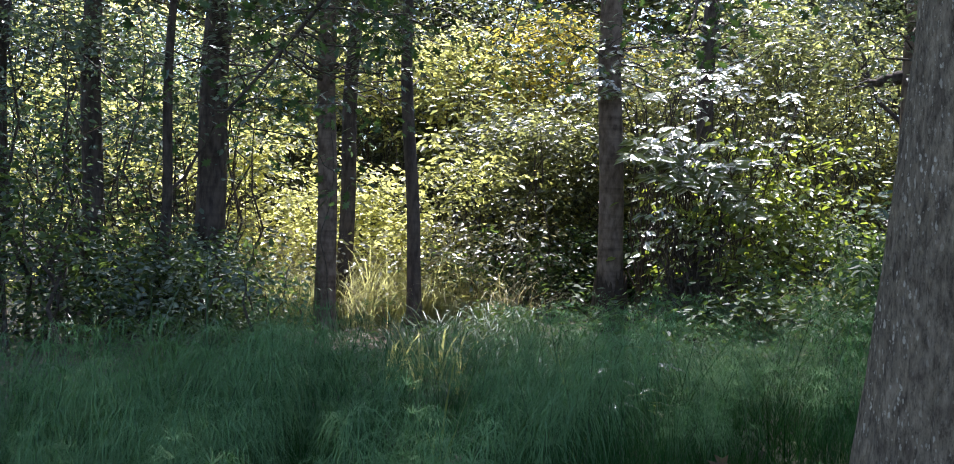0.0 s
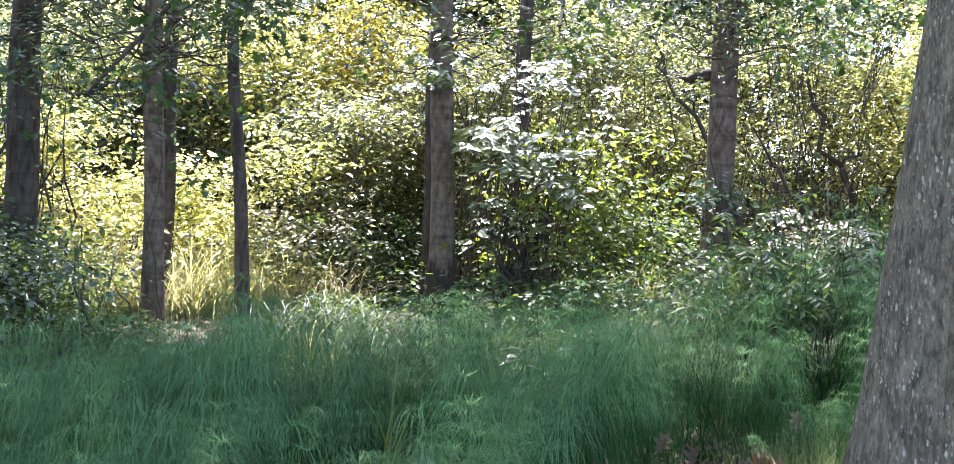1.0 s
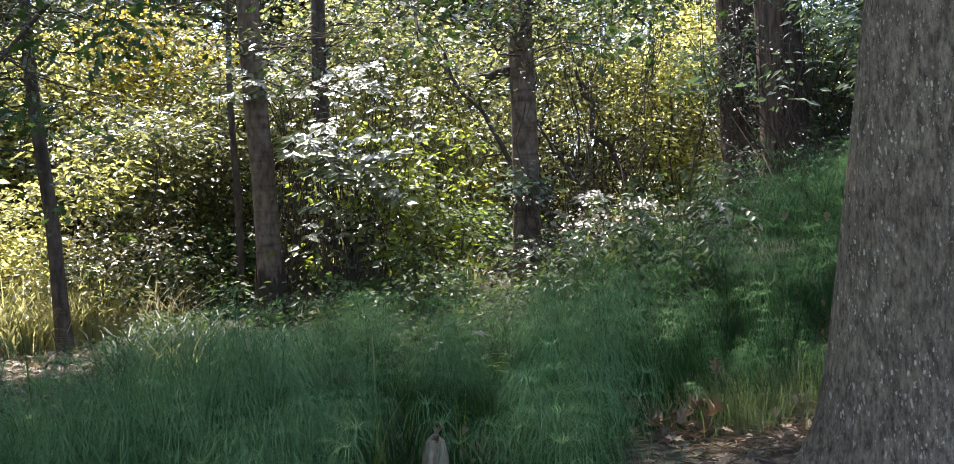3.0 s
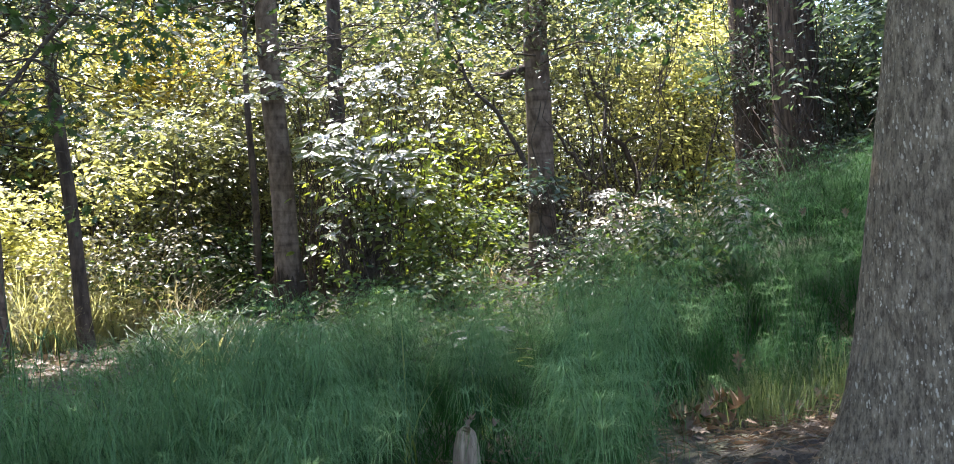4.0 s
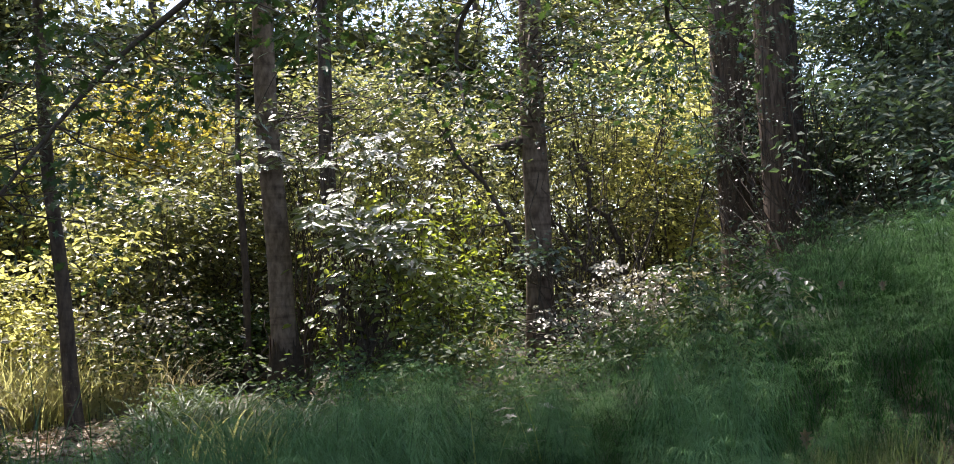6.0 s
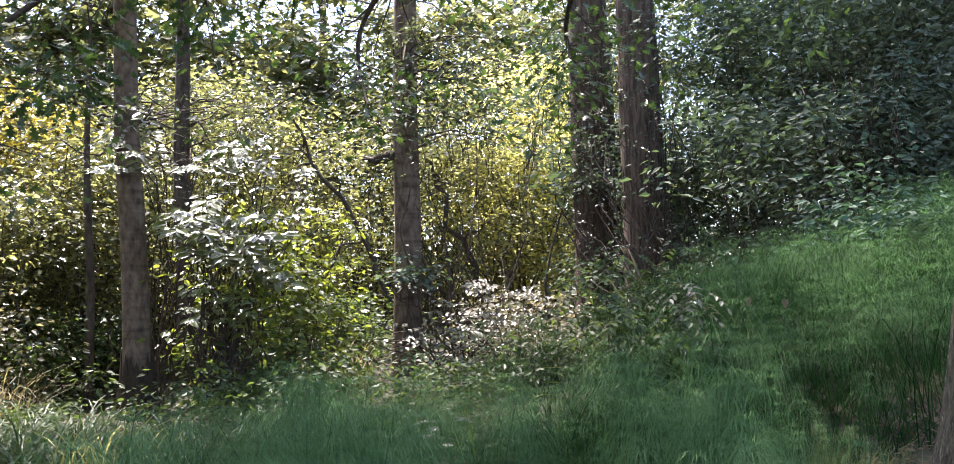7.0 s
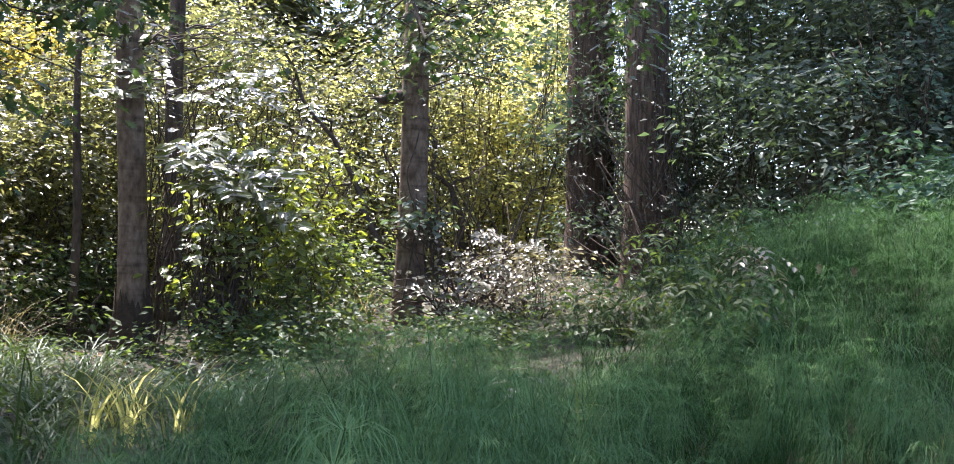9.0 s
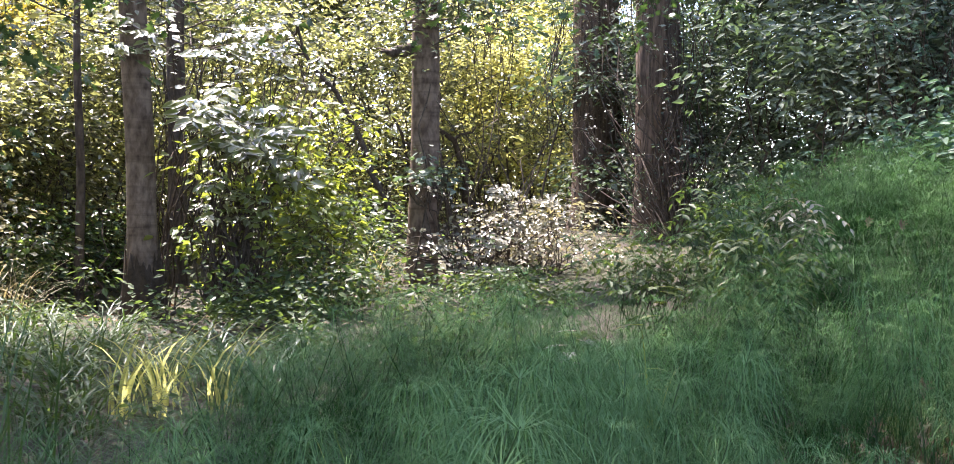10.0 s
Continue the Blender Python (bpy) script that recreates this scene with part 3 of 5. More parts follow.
# ---- the near oak ----
def near_oak():
    x, y = -0.667 - 0.0205 * 0.36, 3.338 + 0.1326 * 0.36
    z0 = float(gz(x, y)) - 0.08
    root = thing("oak_tree", (x, y, z0), "big oak with furrowed grey bark and pale lichen", "tree")
    zs = np.linspace(0, 9, 8)
    axis = np.c_[0.0205 * zs, -0.1326 * np.minimum(zs, 3.2) - 0.02 * zs, zs]
    rad = np.interp(zs, [0, 1.5, 4, 9], [0.215, 0.205, 0.18, 0.06])
    part("trunk", stem_mesh("trunk", axis, rad, 190, 170, 0.010, 60, 0.62, 0.17, 0.0), BARK_OAK, root)
    base = np.array([x, y, z0])
    runs = [((0.05, -0.4, 3.5), (-2.10, 6.95, 3.00), (-3.30, 7.75, 1.75), 0.034, 34, 0.125),
            ((0.05, -0.4, 3.2), (-0.20, 7.1, 3.3), (-0.42, 7.4, 2.35), 0.04, 20, 0.12),
            ((0.05, -0.4, 3.8), (0.9, 6.6, 3.4), (1.9, 7.6, 2.95), 0.045, 26, 0.12),
            ((0.05, -0.4, 3.7), (0.15, 4.0, 3.25), (0.60, 5.0, 2.85), 0.025, 26, 0.085),
            ((0.05, -0.4, 3.8), (-1.2, 6.0, 3.6), (-1.3, 7.9, 3.0), 0.04, 26, 0.125)]
    for start, mid, end, thick, count, leaf_len in runs:
        leaves = []
        s, m, e = np.array(start), np.array(mid) - base, np.array(end) - base
        t = np.linspace(0, 1, 22)[:, None]
        P = (1 - t) ** 2 * s + 2 * t * (1 - t) * (2 * m - (s + e) / 2) + t ** 2 * e
        P = P + 0.05 * (np.c_[vnoise(P * 2.1), vnoise(P * 2.1 + 31), vnoise(P * 2.1 + 57)] - 0.5)
        b = Build().add(*tube(P, np.linspace(thick, 0.010, 22), 7))
        for k in range(count):
            i = int(rng.integers(8, 22))
            tip = P[i] + rng.normal(0, 1, 3) * (0.42, 0.42, 0.26) + (0, 0, -0.12)
            b.add(*tube(bend(P[i], tip, 5, 0.07), np.linspace(0.007, 0.002, 5), 4))
            leaves.append(tip + rng.normal(0, 0.05, (2, 3)))
        limb = part("limb", b.mesh("limb", True), TWIG, root)
        V, F = spray(np.concatenate(leaves), 13, 0.26, 0.78 * leaf_len, LOBED, flat=0.6, tilt=0.6, droop=0.5)
        part("leafy_sprays", mesh_of("leafy_sprays", V, [F]), LEAF_OAK, limb, "dark green lobed oak leaves on hanging twigs")
    # unseen crown, spread far from the trunk to keep sun off the foreground
    c = np.concatenate([in_ellipsoid(60, (-0.8, -0.4, 7.4), (3.0, 2.4, 2.4), 0.1), in_ellipsoid(430, (-2.7, 4.3, 7.4), (3.3, 2.5, 1.6)), in_ellipsoid(70, (0.2, 2.6, 6.7), (1.1, 1.1, 1.0)), in_ellipsoid(130, (-0.9, 0.8, 6.0), (3.0, 2.0, 1.2))])
    c = open_to_sun(c + base) - base
    V, F = spray(c, 16, 0.7, 0.20, DIAMOND, flat=0.4)
    part("crown", mesh_of("crown", V, [F]), LEAF_OAK, root)


near_oak()


# ---- shrubs ----
def shrub(name, base, centres, per, radius, size, shape, leaf, label, category="shrub", stems=14, flat=0.35, tilt=0.5, droop=0.25, stem_r=0.010, bark=None, kind=""):
    """A bush: stems from the base to its clumps of leaves."""
    bx, by = base
    bz = float(gz(bx, by))
    root = thing(name, (bx, by, bz), label, category, kind=kind)
    c = open_to_sun(np.asarray(centres, float)) - (bx, by, bz)
    b = Build()
    pick = rng.choice(len(c), min(stems, len(c)), replace=False)
    for i in pick:
        foot = np.array([c[i, 0] * 0.35 + rng.normal(0, 0.05), c[i, 1] * 0.35 + rng.normal(0, 0.05), 0])
        foot[2] = float(gz(bx + foot[0], by + foot[1])) - bz - 0.03
        b.add(*tube(bend(foot, c[i], 8, 0.05), np.linspace(stem_r, stem_r * 0.25, 8), 5))
        near = np.argsort(np.linalg.norm(c - c[i], axis=1))[1:5]
        for j in near:
            b.add(*tube(bend(c[i] * 0.75 + foot * 0.25, c[j], 5, 0.05), np.linspace(stem_r * 0.45, stem_r * 0.15, 5), 4))
    part("wood", b.mesh("stems", True), bark or TWIG, root)
    V, F = spray(c, per, radius, size, shape, flat, tilt, droop)
    part("foliage", mesh_of("foliage", V, [F]), leaf, root)
    return root


# the sunlit bush between two trees, in level sprays
shrub("bush", (0.95, 12.0), in_ellipsoid(66, (1.25, 12.1, 1.05), (1.1, 0.6, 0.95)), 14, 0.34, 0.125, OVATE, LEAF_BUSH, "leafy bush with sunlit glossy leaves in level sprays", stems=26)
def twig_bush(base, runs, size, leaf, label, gap=0.055, pairs=2):
    """A shrub of long level twigs with leaves on both sides."""
    bx, by = base
    bz = float(gz(bx, by))
    root = thing("bush", (bx, by, bz), label, "shrub")
    b, pos, along, normal = Build(), [], [], []
    for start, end in runs:
        P = bend(np.array(start) - (bx, by, bz), np.array(end) - (bx, by, bz), 9, 0.03, -0.06)
        b.add(*tube(bend((rng.normal(0, 0.05), rng.normal(0, 0.05), -0.02), P[0], 7, 0.05), np.linspace(0.012, 0.006, 7), 5))
        b.add(*tube(P, np.linspace(0.006, 0.002, 9), 5))
        length = np.linalg.norm(P[-1] - P[0])
        n = int(length / gap) * pairs
        t = rng.uniform(0.15, 1.0, n)
        c = np.stack([np.interp(t, np.linspace(0, 1, 9), P[:, k]) for k in range(3)], -1)
        way = unit(P[-1] - P[0])
        side = unit(np.cross(way, (0, 0, 1.0))) * np.where(rng.random(n) < 0.5, 1, -1)[:, None]
        a = way * 0.6 + side * rng.uniform(0.4, 1.1, (n, 1)) + np.c_[rng.normal(0, 0.15, (n, 2)), rng.normal(-0.22, 0.15, n)]
        pos.append(c + side * 0.02 + rng.normal(0, 0.015, (n, 3)))
        along.append(a)
        up = unit(np.c_[rng.normal(0, 0.15, (n, 2)) + (-0.40, -0.54), np.ones(n)])
        along[-1] = a - (a * up).sum(-1, keepdims=True) * up
        normal.append(up)
    part("wood", b.mesh("wood", True), TWIG, root)
    pos, along, normal = np.concatenate(pos), np.concatenate(along), np.concatenate(normal)
    V, F = place_leaves(pos, along, normal, size * rng.uniform(0.6, 1.2, len(pos)), OVATE)
    part("foliage", mesh_of("foliage", V, [F]), leaf, root)
    return root


runs = []
for k in range(30):
    e = np.array([rng.uniform(-0.12, 1.18), rng.uniform(10.95, 11.5), 0])
    e[2] = 1.84 - 0.27 * e[0] + 0.17 * (k % 3 - 1) + rng.normal(0, 0.06)
    runs.append(((0.75 + 0.5 * (e[0] - 0.6) + rng.normal(0, 0.1), 11.75 + rng.normal(0, 0.10), e[2] - 0.02 + rng.normal(0, 0.03)), e))
twig_bush((0.75, 11.8), runs, 0.155, LEAF_GLOSS, "bright sunlit bush with level twigs of broad glossy leaves", gap=0.06)
runs = []
for k in range(16):
    e = np.array([rng.uniform(-0.05, 0.9), rng.uniform(11.0, 11.4), rng.uniform(0.9, 1.25)])
    runs.append(((0.6 + rng.normal(0, 0.1), 11.75, e[2] + rng.normal(0, 0.03)), e))
for k in range(16):
    e = np.array([rng.uniform(0.2, 1.7), rng.uniform(11.1, 11.6), rng.uniform(1.95, 2.65)])
    runs.append((e + (rng.normal(0, 0.2), 0.5, rng.normal(0, 0.05)), e))
twig_bush((0.55, 11.85), runs, 0.095, LEAF_GLOSS, "open twigs of smaller glossy leaves round a bush", gap=0.07, pairs=1)
shrub("bush", (1.2, 11.9), np.concatenate([in_ellipsoid(22, (1.15, 11.9, 1.98), (0.6, 0.25, 0.26)), in_ellipsoid(12, (1.5, 12.0, 1.4), (0.5, 0.25, 0.45)), in_ellipsoid(20, (0.7, 11.65, 1.25), (0.6, 0.2, 0.35))]), 11, 0.24, 0.095, OVATE, LEAF_BACKLIT, "upright bush with yellow-green leaves glowing against the light", stems=18, tilt=0.9, droop=0.5)
shrub("bush", (2.1, 12.2), in_ellipsoid(60, (2.0, 12.1, 1.3), (0.8, 0.6, 1.1)), 18, 0.3, 0.10, OVATE, LEAF_BUSH, "green bush reaching up beside a stout trunk", stems=16)
# thin twigs that cross the trunks
runs = []
for k in range(12):
    x = rng.uniform(-1.0, 1.2)
    runs.append(((0.2 + 0.3 * x + rng.normal(0, 0.05), 11.95, 2.5 + rng.normal(0, 0.1)), (x, rng.uniform(11.2, 11.7), rng.uniform(2.30, 2.9))))
twig_bush((0.3, 12.45), runs, 0.105, LEAF_GLOSS, "tall thin shrub with bright level twigs across a trunk")
shrub("bush", (3.3, 11.0), np.concatenate([in_ellipsoid(22, (3.0, 11.05, 2.15), (0.6, 0.25, 0.35)), in_ellipsoid(46, (3.6, 11.0, 3.35), (1.3, 0.5, 0.6)), in_ellipsoid(16, (2.5, 11.0, 1.5), (0.4, 0.2, 0.4))]), 16, 0.27, 0.095, OVATE, LEAF_DARK, "tall grey-green shrub leaning on a stout trunk", stems=20)
# brambles in the sun
shrub("bramble", (3.9, 10.6), in_ellipsoid(90, (4.0, 10.8, 0.70), (1.1, 0.8, 0.5)), 28, 0.3, 0.065, DIAMOND, LEAF_TANGLE, "sunlit tangle of bramble with small pale leaves", "bramble", stems=50, tilt=0.8)
# elder-like shrub on the bank
def elder(base, tips, size, leaf, label):
    """A young shrub with feathered leaves: arching stems, each leaf a stalk with leaflets in pairs."""
    bx, by = base
    bz = float(gz(bx, by))
    root = thing("shrub", (bx, by, bz), label, "shrub")
    b, pos, along, normal, big = Build(), [], [], [], []
    for tip in tips:
        tip = np.asarray(tip, float) - (bx, by, bz)
        foot = np.array([tip[0] * 0.3 + rng.normal(0, 0.04), tip[1] * 0.3 + rng.normal(0, 0.04), 0])
        foot[2] = float(gz(bx + foot[0], by + foot[1])) - bz - 0.03
        P = bend(foot, tip, 9, 0.03, -0.08)
        b.add(*tube(P, np.linspace(0.006, 0.0022, 9), 5))
        for k in range(6):
            t = 0.42 + 0.58 * (k + rng.random() * 0.5) / 5.5
            at = np.array([np.interp(min(t, 1), np.linspace(0, 1, 9), P[:, q]) for q in range(3)])
            a0 = k * 1.57 + rng.normal(0, 0.3)
            for a in (a0, a0 + np.pi):
                d = np.array([np.cos(a), np.sin(a), rng.uniform(0.05, 0.4)])
                length = rng.uniform(0.12, 0.21)
                u = np.linspace(0, 1, 6)[:, None]
                R = at + length * (d * u - np.array([0, 0, 0.75]) * u ** 2)
                b.add(*tube(R, np.linspace(0.0016, 0.0007, 6), 4))
                side = unit(np.cross(d, (0, 0, 1.0)))
                for q in (2, 3, 4, 5):
                    way = unit(R[q] - R[q - 1])
                    for sgn in ((1, -1) if q < 5 else (0,)):
                        pos.append(R[q])
                        along.append(way * (0.55 if sgn else 1.0) + side * sgn + (0, 0, rng.normal(-0.18, 0.12)))
                        normal.append(np.array([0, 0, 1.0]) + 0.35 * d + rng.normal(0, 0.22, 3))
                        big.append(rng.uniform(0.75, 1.2))
    part("wood", b.mesh("wood", True), STEM, root)
    V, F = place_leaves(np.array(pos), np.array(along), np.array(normal), size * np.array(big), ELDER)
    part("foliage", mesh_of("foliage", V, [F]), leaf, root)
    return root


elder((0.75, 6.25), [(rng.uniform(0.12, 1.32), rng.uniform(5.85, 6.4), rng.uniform(0.95, 1.48)) for k in range(17)], 0.060, LEAF_SHRUB, "arching green shrub with feathered serrated leaves among horsetail")
elder((0.30, 5.75), [(0.22 + rng.normal(0, 0.16), 5.72 + rng.normal(0, 0.1), rng.uniform(0.70, 1.05)) for k in range(6)], 0.066, LEAF_SHRUB, "small green shrub with feathered leaves on the bank")
elder((0.95, 6.0), [(0.95 + rng.normal(0, 0.14), 5.95 + rng.normal(0, 0.08), rng.uniform(0.98, 1.16)) for k in range(4)], 0.062, LEAF_TANGLE, "low drooping shrub with pale tinted feathered leaves")
shrub("shrub", (0.6, 6.6), in_ellipsoid(70, (0.55, 6.6, 0.65), (0.8, 0.35, 0.32)), 16, 0.17, 0.058, ELDER, LEAF_SHRUB, "low green shrub under feathered stems", stems=14, droop=0.35)
runs = []
for k in range(50):
    e = np.array([rng.uniform(2.65, 4.1), rng.uniform(10.2, 10.9), rng.uniform(0.3, 1.25)])
    runs.append((e + (rng.normal(0, 0.35), 0.35, rng.normal(0, 0.1)), e))
twig_bush((3.5, 11.1), runs, 0.075, LEAF_TANGLE, "pale bramble with broad leaves shining in the sun")


def mass(name, boxes, per, radius, size, shape, leaf, label, category, tilt=0.7, flat=0.5, stems=40, bark=None, bough=1.0, kind="", mixed=0.0):
    """Dense growth, one thing for each stand of it: wood below, foliage in boughs on it."""
    for n, centre, half in boxes:
        root = thing(name, (centre[0], centre[1], float(gz(centre[0], centre[1]))), label, category, kind=kind)
        at = np.array(root.location)
        b0 = in_ellipsoid(max(4, n // 10), centre, half, 0.1)
        p = np.repeat(b0, 10, 0) + rng.normal(0, 1, (len(b0) * 10, 3)) * (0.45, 0.45, 0.16) * bough
        p = p[p[:, 2] > gz(p[:, 0], p[:, 1]) + 0.05]
        b = Build()
        poles = []
        for i in range(max(2, stems * n // 1000)):
            q = p[rng.integers(len(p))]
            foot = np.array([q[0] + rng.normal(0, 0.25), q[1] + rng.normal(0, 0.25), 0])
            foot[2] = float(gz(foot[0], foot[1])) - 0.03
            poles.append(tube(bend(foot - at, q - at, 8, 0.05), np.linspace(rng.uniform(0.010, 0.028), 0.004, 8), 5))
        f = Build()
        big = rng.random(len(p)) < mixed
        f.add(*spray(p[~big] - at, per, radius, size, shape, flat, tilt))
        if big.any():
            f.add(*spray(p[big] - at, per // 2, radius, size * 1.6, OVATE if shape is OVATE else DIAMOND, flat * 0.7, tilt * 0.8))
        if kind:
            for pole in poles:
                b.add(*pole)
            part("wood", b.mesh("wood", True), bark or TWIG, root)
        else:
            for V, F in poles:
                part("stem", mesh_of("stem", V, [F], True), bark or TWIG, root)
        part("foliage", f.mesh("foliage"), leaf, root)


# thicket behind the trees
# the bright stands look sunlit partly through their paler leaf colour
mass("thicket", [(230, (-3.2, 14.8, 0.95), (1.9, 0.30, 1.05)), (600, (-7.0, 15.0, 1.8), (2.4, 1.6, 2.2))], 24, 0.34, 0.085, DIAMOND, LEAF_SUNLIT, "sunlit yellow-green thicket glowing behind the trees", "thicket", mixed=0.3)
mass("bush", [(40, (-1.62, 13.9, 1.78), (0.30, 0.25, 0.30)), (80, (-4.05, 13.9, 1.65), (0.75, 0.3, 0.36)), (30, (-2.75, 14.6, 1.5), (0.3, 0.3, 0.3))], 18, 0.22, 0.10, OVATE, LEAF_SUNLIT_GOLD, "golden sunlit bush with broad glowing leaves", "bush", tilt=0.5)
mass("thicket", [(260, (-2.3, 17.6, 3.2), (1.7, 0.4, 1.1)), (200, (-4.8, 17.6, 3.2), (1.2, 0.4, 1.1))], 26, 0.34, 0.095, DIAMOND, LEAF_SUNLIT, "tall sunlit yellow-green shrub among the trees", "thicket", mixed=0.3, stems=90)
mass("thicket", [(190, (0.2, 17.4, 3.4), (1.0, 0.4, 1.2))], 26, 0.34, 0.095, DIAMOND, LEAF_SUNLIT_AMBER, "tall shrub among the trees, sunlight put into its amber leaf colour", "thicket", mixed=0.3, stems=90)
mass("bramble", [(60, (-3.8, 13.4, 0.5), (0.7, 0.3, 0.40)), (40, (-2.45, 13.6, 0.5), (0.5, 0.3, 0.4)), (40, (-1.35, 13.4, 0.7), (0.3, 0.2, 0.4))], 22, 0.24, 0.08, DIAMOND, LEAF_TANGLE, "pale sunlit tangle of bramble and dry stalks", "bramble", stems=160, bark=STRAW)
mass("bush", [(80, (-3.6, 13.9, 0.75), (0.8, 0.3, 0.35)), (80, (-2.5, 14.3, 0.7), (0.6, 0.3, 0.35))], 16, 0.2, 0.08, OVATE, LEAF_SUNLIT, "low bush in the glade, sunlight put into its pale leaf colour", "bush")
mass("bush", [(60, (-0.9, 13.8, 0.5), (0.5, 0.3, 0.5))], 16, 0.2, 0.08, OVATE, LEAF_SHRUB, "low dark bush under golden leaves", "bush")
mass("thicket", [(700, (0.6, 16.4, 1.9), (1.6, 1.2, 2.1)), (800, (3.0, 16.6, 2.4), (2.2, 1.4, 2.5)), (900, (7.2, 16.6, 2.6), (2.6, 1.6, 2.8)), (600, (-4.6, 18.8, 2.6), (3.2, 1.0, 2.6)), (400, (-1.0, 19.0, 2.6), (2.2, 0.8, 2.8)), (240, (-0.5, 15.2, 1.9), (1.1, 0.6, 1.1))], 26, 0.38, 0.09, DIAMOND, LEAF_WOOD, "green thicket of shrubs in sun and shade", "thicket", stems=110, mixed=0.25)
mass("thicket", [(1300, (-7, 22, 4.6), (5.5, 2.0, 5.4)), (1300, (0, 22.5, 4.6), (5.5, 2.0, 5.4)), (1300, (7, 22.5, 4.8), (5.5, 2.0, 5.6)), (1000, (14, 21, 5), (5.5, 3.0, 5.6))], 23, 0.6, 0.23, DIAMOND, LEAF_WOOD, "far sunlit woodland foliage", "woodland", stems=160, kind="stuff", mixed=0.2)
mass("undergrowth", [(200, (-0.6, 14.4, 0.4), (1.4, 0.8, 0.6)), (200, (2.6, 13.4, 0.6), (1.2, 0.8, 0.6))], 26, 0.3, 0.085, OVATE, LEAF_SHRUB, "dark low undergrowth beneath the trees", "undergrowth")
mass("undergrowth", [(260, (-4.6, 11.2, 0.3), (0.9, 0.6, 0.6)), (240, (-6.0, 9.6, 0.7), (1.2, 1.2, 0.9)), (200, (1.5, 10.9, 0.22), (1.7, 0.5, 0.22))], 22, 0.26, 0.08, OVATE, LEAF_SHRUB, "mixed green herbs and low shrubs", "undergrowth")
mass("thicket", [(480, (-6.4, 10.4, 2.2), (1.3, 1.0, 1.9)), (260, (-5.2, 12.4, 2.3), (1.2, 0.6, 1.0)), (120, (-4.6, 10.6, 0.5), (0.8, 0.6, 0.6))], 20, 0.26, 0.07, OVATE, LEAF_DARK, "twiggy dark thicket round slender trees", "thicket", stems=90)
mass("thicket", [(700, (5.0, 19.0, 2.2), (2.4, 1.2, 2.6)), (900, (10.5, 16.5, 3.0), (3.0, 1.6, 3.4)), (500, (0.5, 18.6, 1.6), (2.4, 1.0, 2.0))], 24, 0.45, 0.11, DIAMOND, LEAF_SUNLIT, "sunlit thicket behind the thick trunks", "thicket", mixed=0.25)
mass("thicket", [(900, (-8, 26, 1.6), (9, 1.2, 2.6)), (900, (6, 26, 1.6), (9, 1.2, 2.6)), (700, (18, 24, 2.0), (7, 2.5, 3.0))], 15, 0.7, 0.27, DIAMOND, LEAF_WOOD, "far low woodland undergrowth", "woodland", bough=1.6, stems=20, kind="stuff")
mass("herbs", [(200, (-2.6, 8.3, -0.05), (1.2, 0.9, 0.14)), (280, (0.1, 7.5, 0.12), (0.9, 0.5, 0.20)), (220, (-1.5, 9.7, 0.0), (0.8, 1.1, 0.14)), (160, (0.6, 11.0, 0.08), (0.9, 0.5, 0.16)), (160, (-3.5, 10.0, -0.05), (0.6, 0.8, 0.16)), (120, (-3.7, 11.2, 0.02), (0.5, 0.7, 0.16)), (120, (-1.3, 11.7, 0.05), (0.6, 0.6, 0.18)), (90, (-4.6, 10.0, 0.0), (0.8, 0.7, 0.16)), (260, (-2.9, 6.7, -0.10), (1.1, 0.9, 0.10)), (140, (-1.3, 10.8, 0.0), (0.9, 0.5, 0.12)), (200, (0.5, 10.2, 0.06), (1.1, 0.5, 0.12)), (300, (0.5, 8.6, 0.06), (1.3, 0.9, 0.14)), (140, (-0.6, 9.6, 0.0), (0.7, 0.6, 0.10)), (260, (2.2, 9.4, 0.3), (1.1, 0.8, 0.16))], 14, 0.14, 0.055, OVATE, LEAF_SHRUB, "low dark green herbs on the woodland floor", "herbs", bough=0.3, stems=20, kind="stuff")
mass("thicket", [(900, (15.5, 12, 4.0), (2.0, 5.0, 4.5)), (700, (15.0, 5.5, 4.0), (2.0, 4.0, 4.5))], 30, 0.6, 0.15, DIAMOND, LEAF_DARK, "far shaded woodland behind the thicket", "woodland", kind="stuff", stems=40)
# shaded wall of leaves beyond the bank
mass("thicket", [(1000, (8.9, 9.1, 3.2), (2.2, 1.5, 3.0)), (900, (7.6, 7.2, 3.6), (1.8, 1.4, 2.4)), (700, (10.5, 7.6, 3.4), (2.2, 2.0, 2.8)), (200, (7.9, 10.5, 1.3), (0.8, 0.8, 1.0)), (600, (9.5, 13.2, 4.0), (2.4, 1.4, 3.6)), (300, (8.6, 12.6, 1.8), (1.0, 0.8, 1.6)), (500, (11.5, 12.6, 3.6), (2.2, 1.4, 3.2)), (300, (12.5, 9.5, 3.5), (1.4, 2.0, 3.0)), (300, (9.0, 11.2, 5.0), (2.0, 1.4, 2.2))], 31, 0.36, 0.108, SLIM, LEAF_DARK, "tall dark evergreen thicket in deep shade", "thicket", tilt=0.9, mixed=0.12)
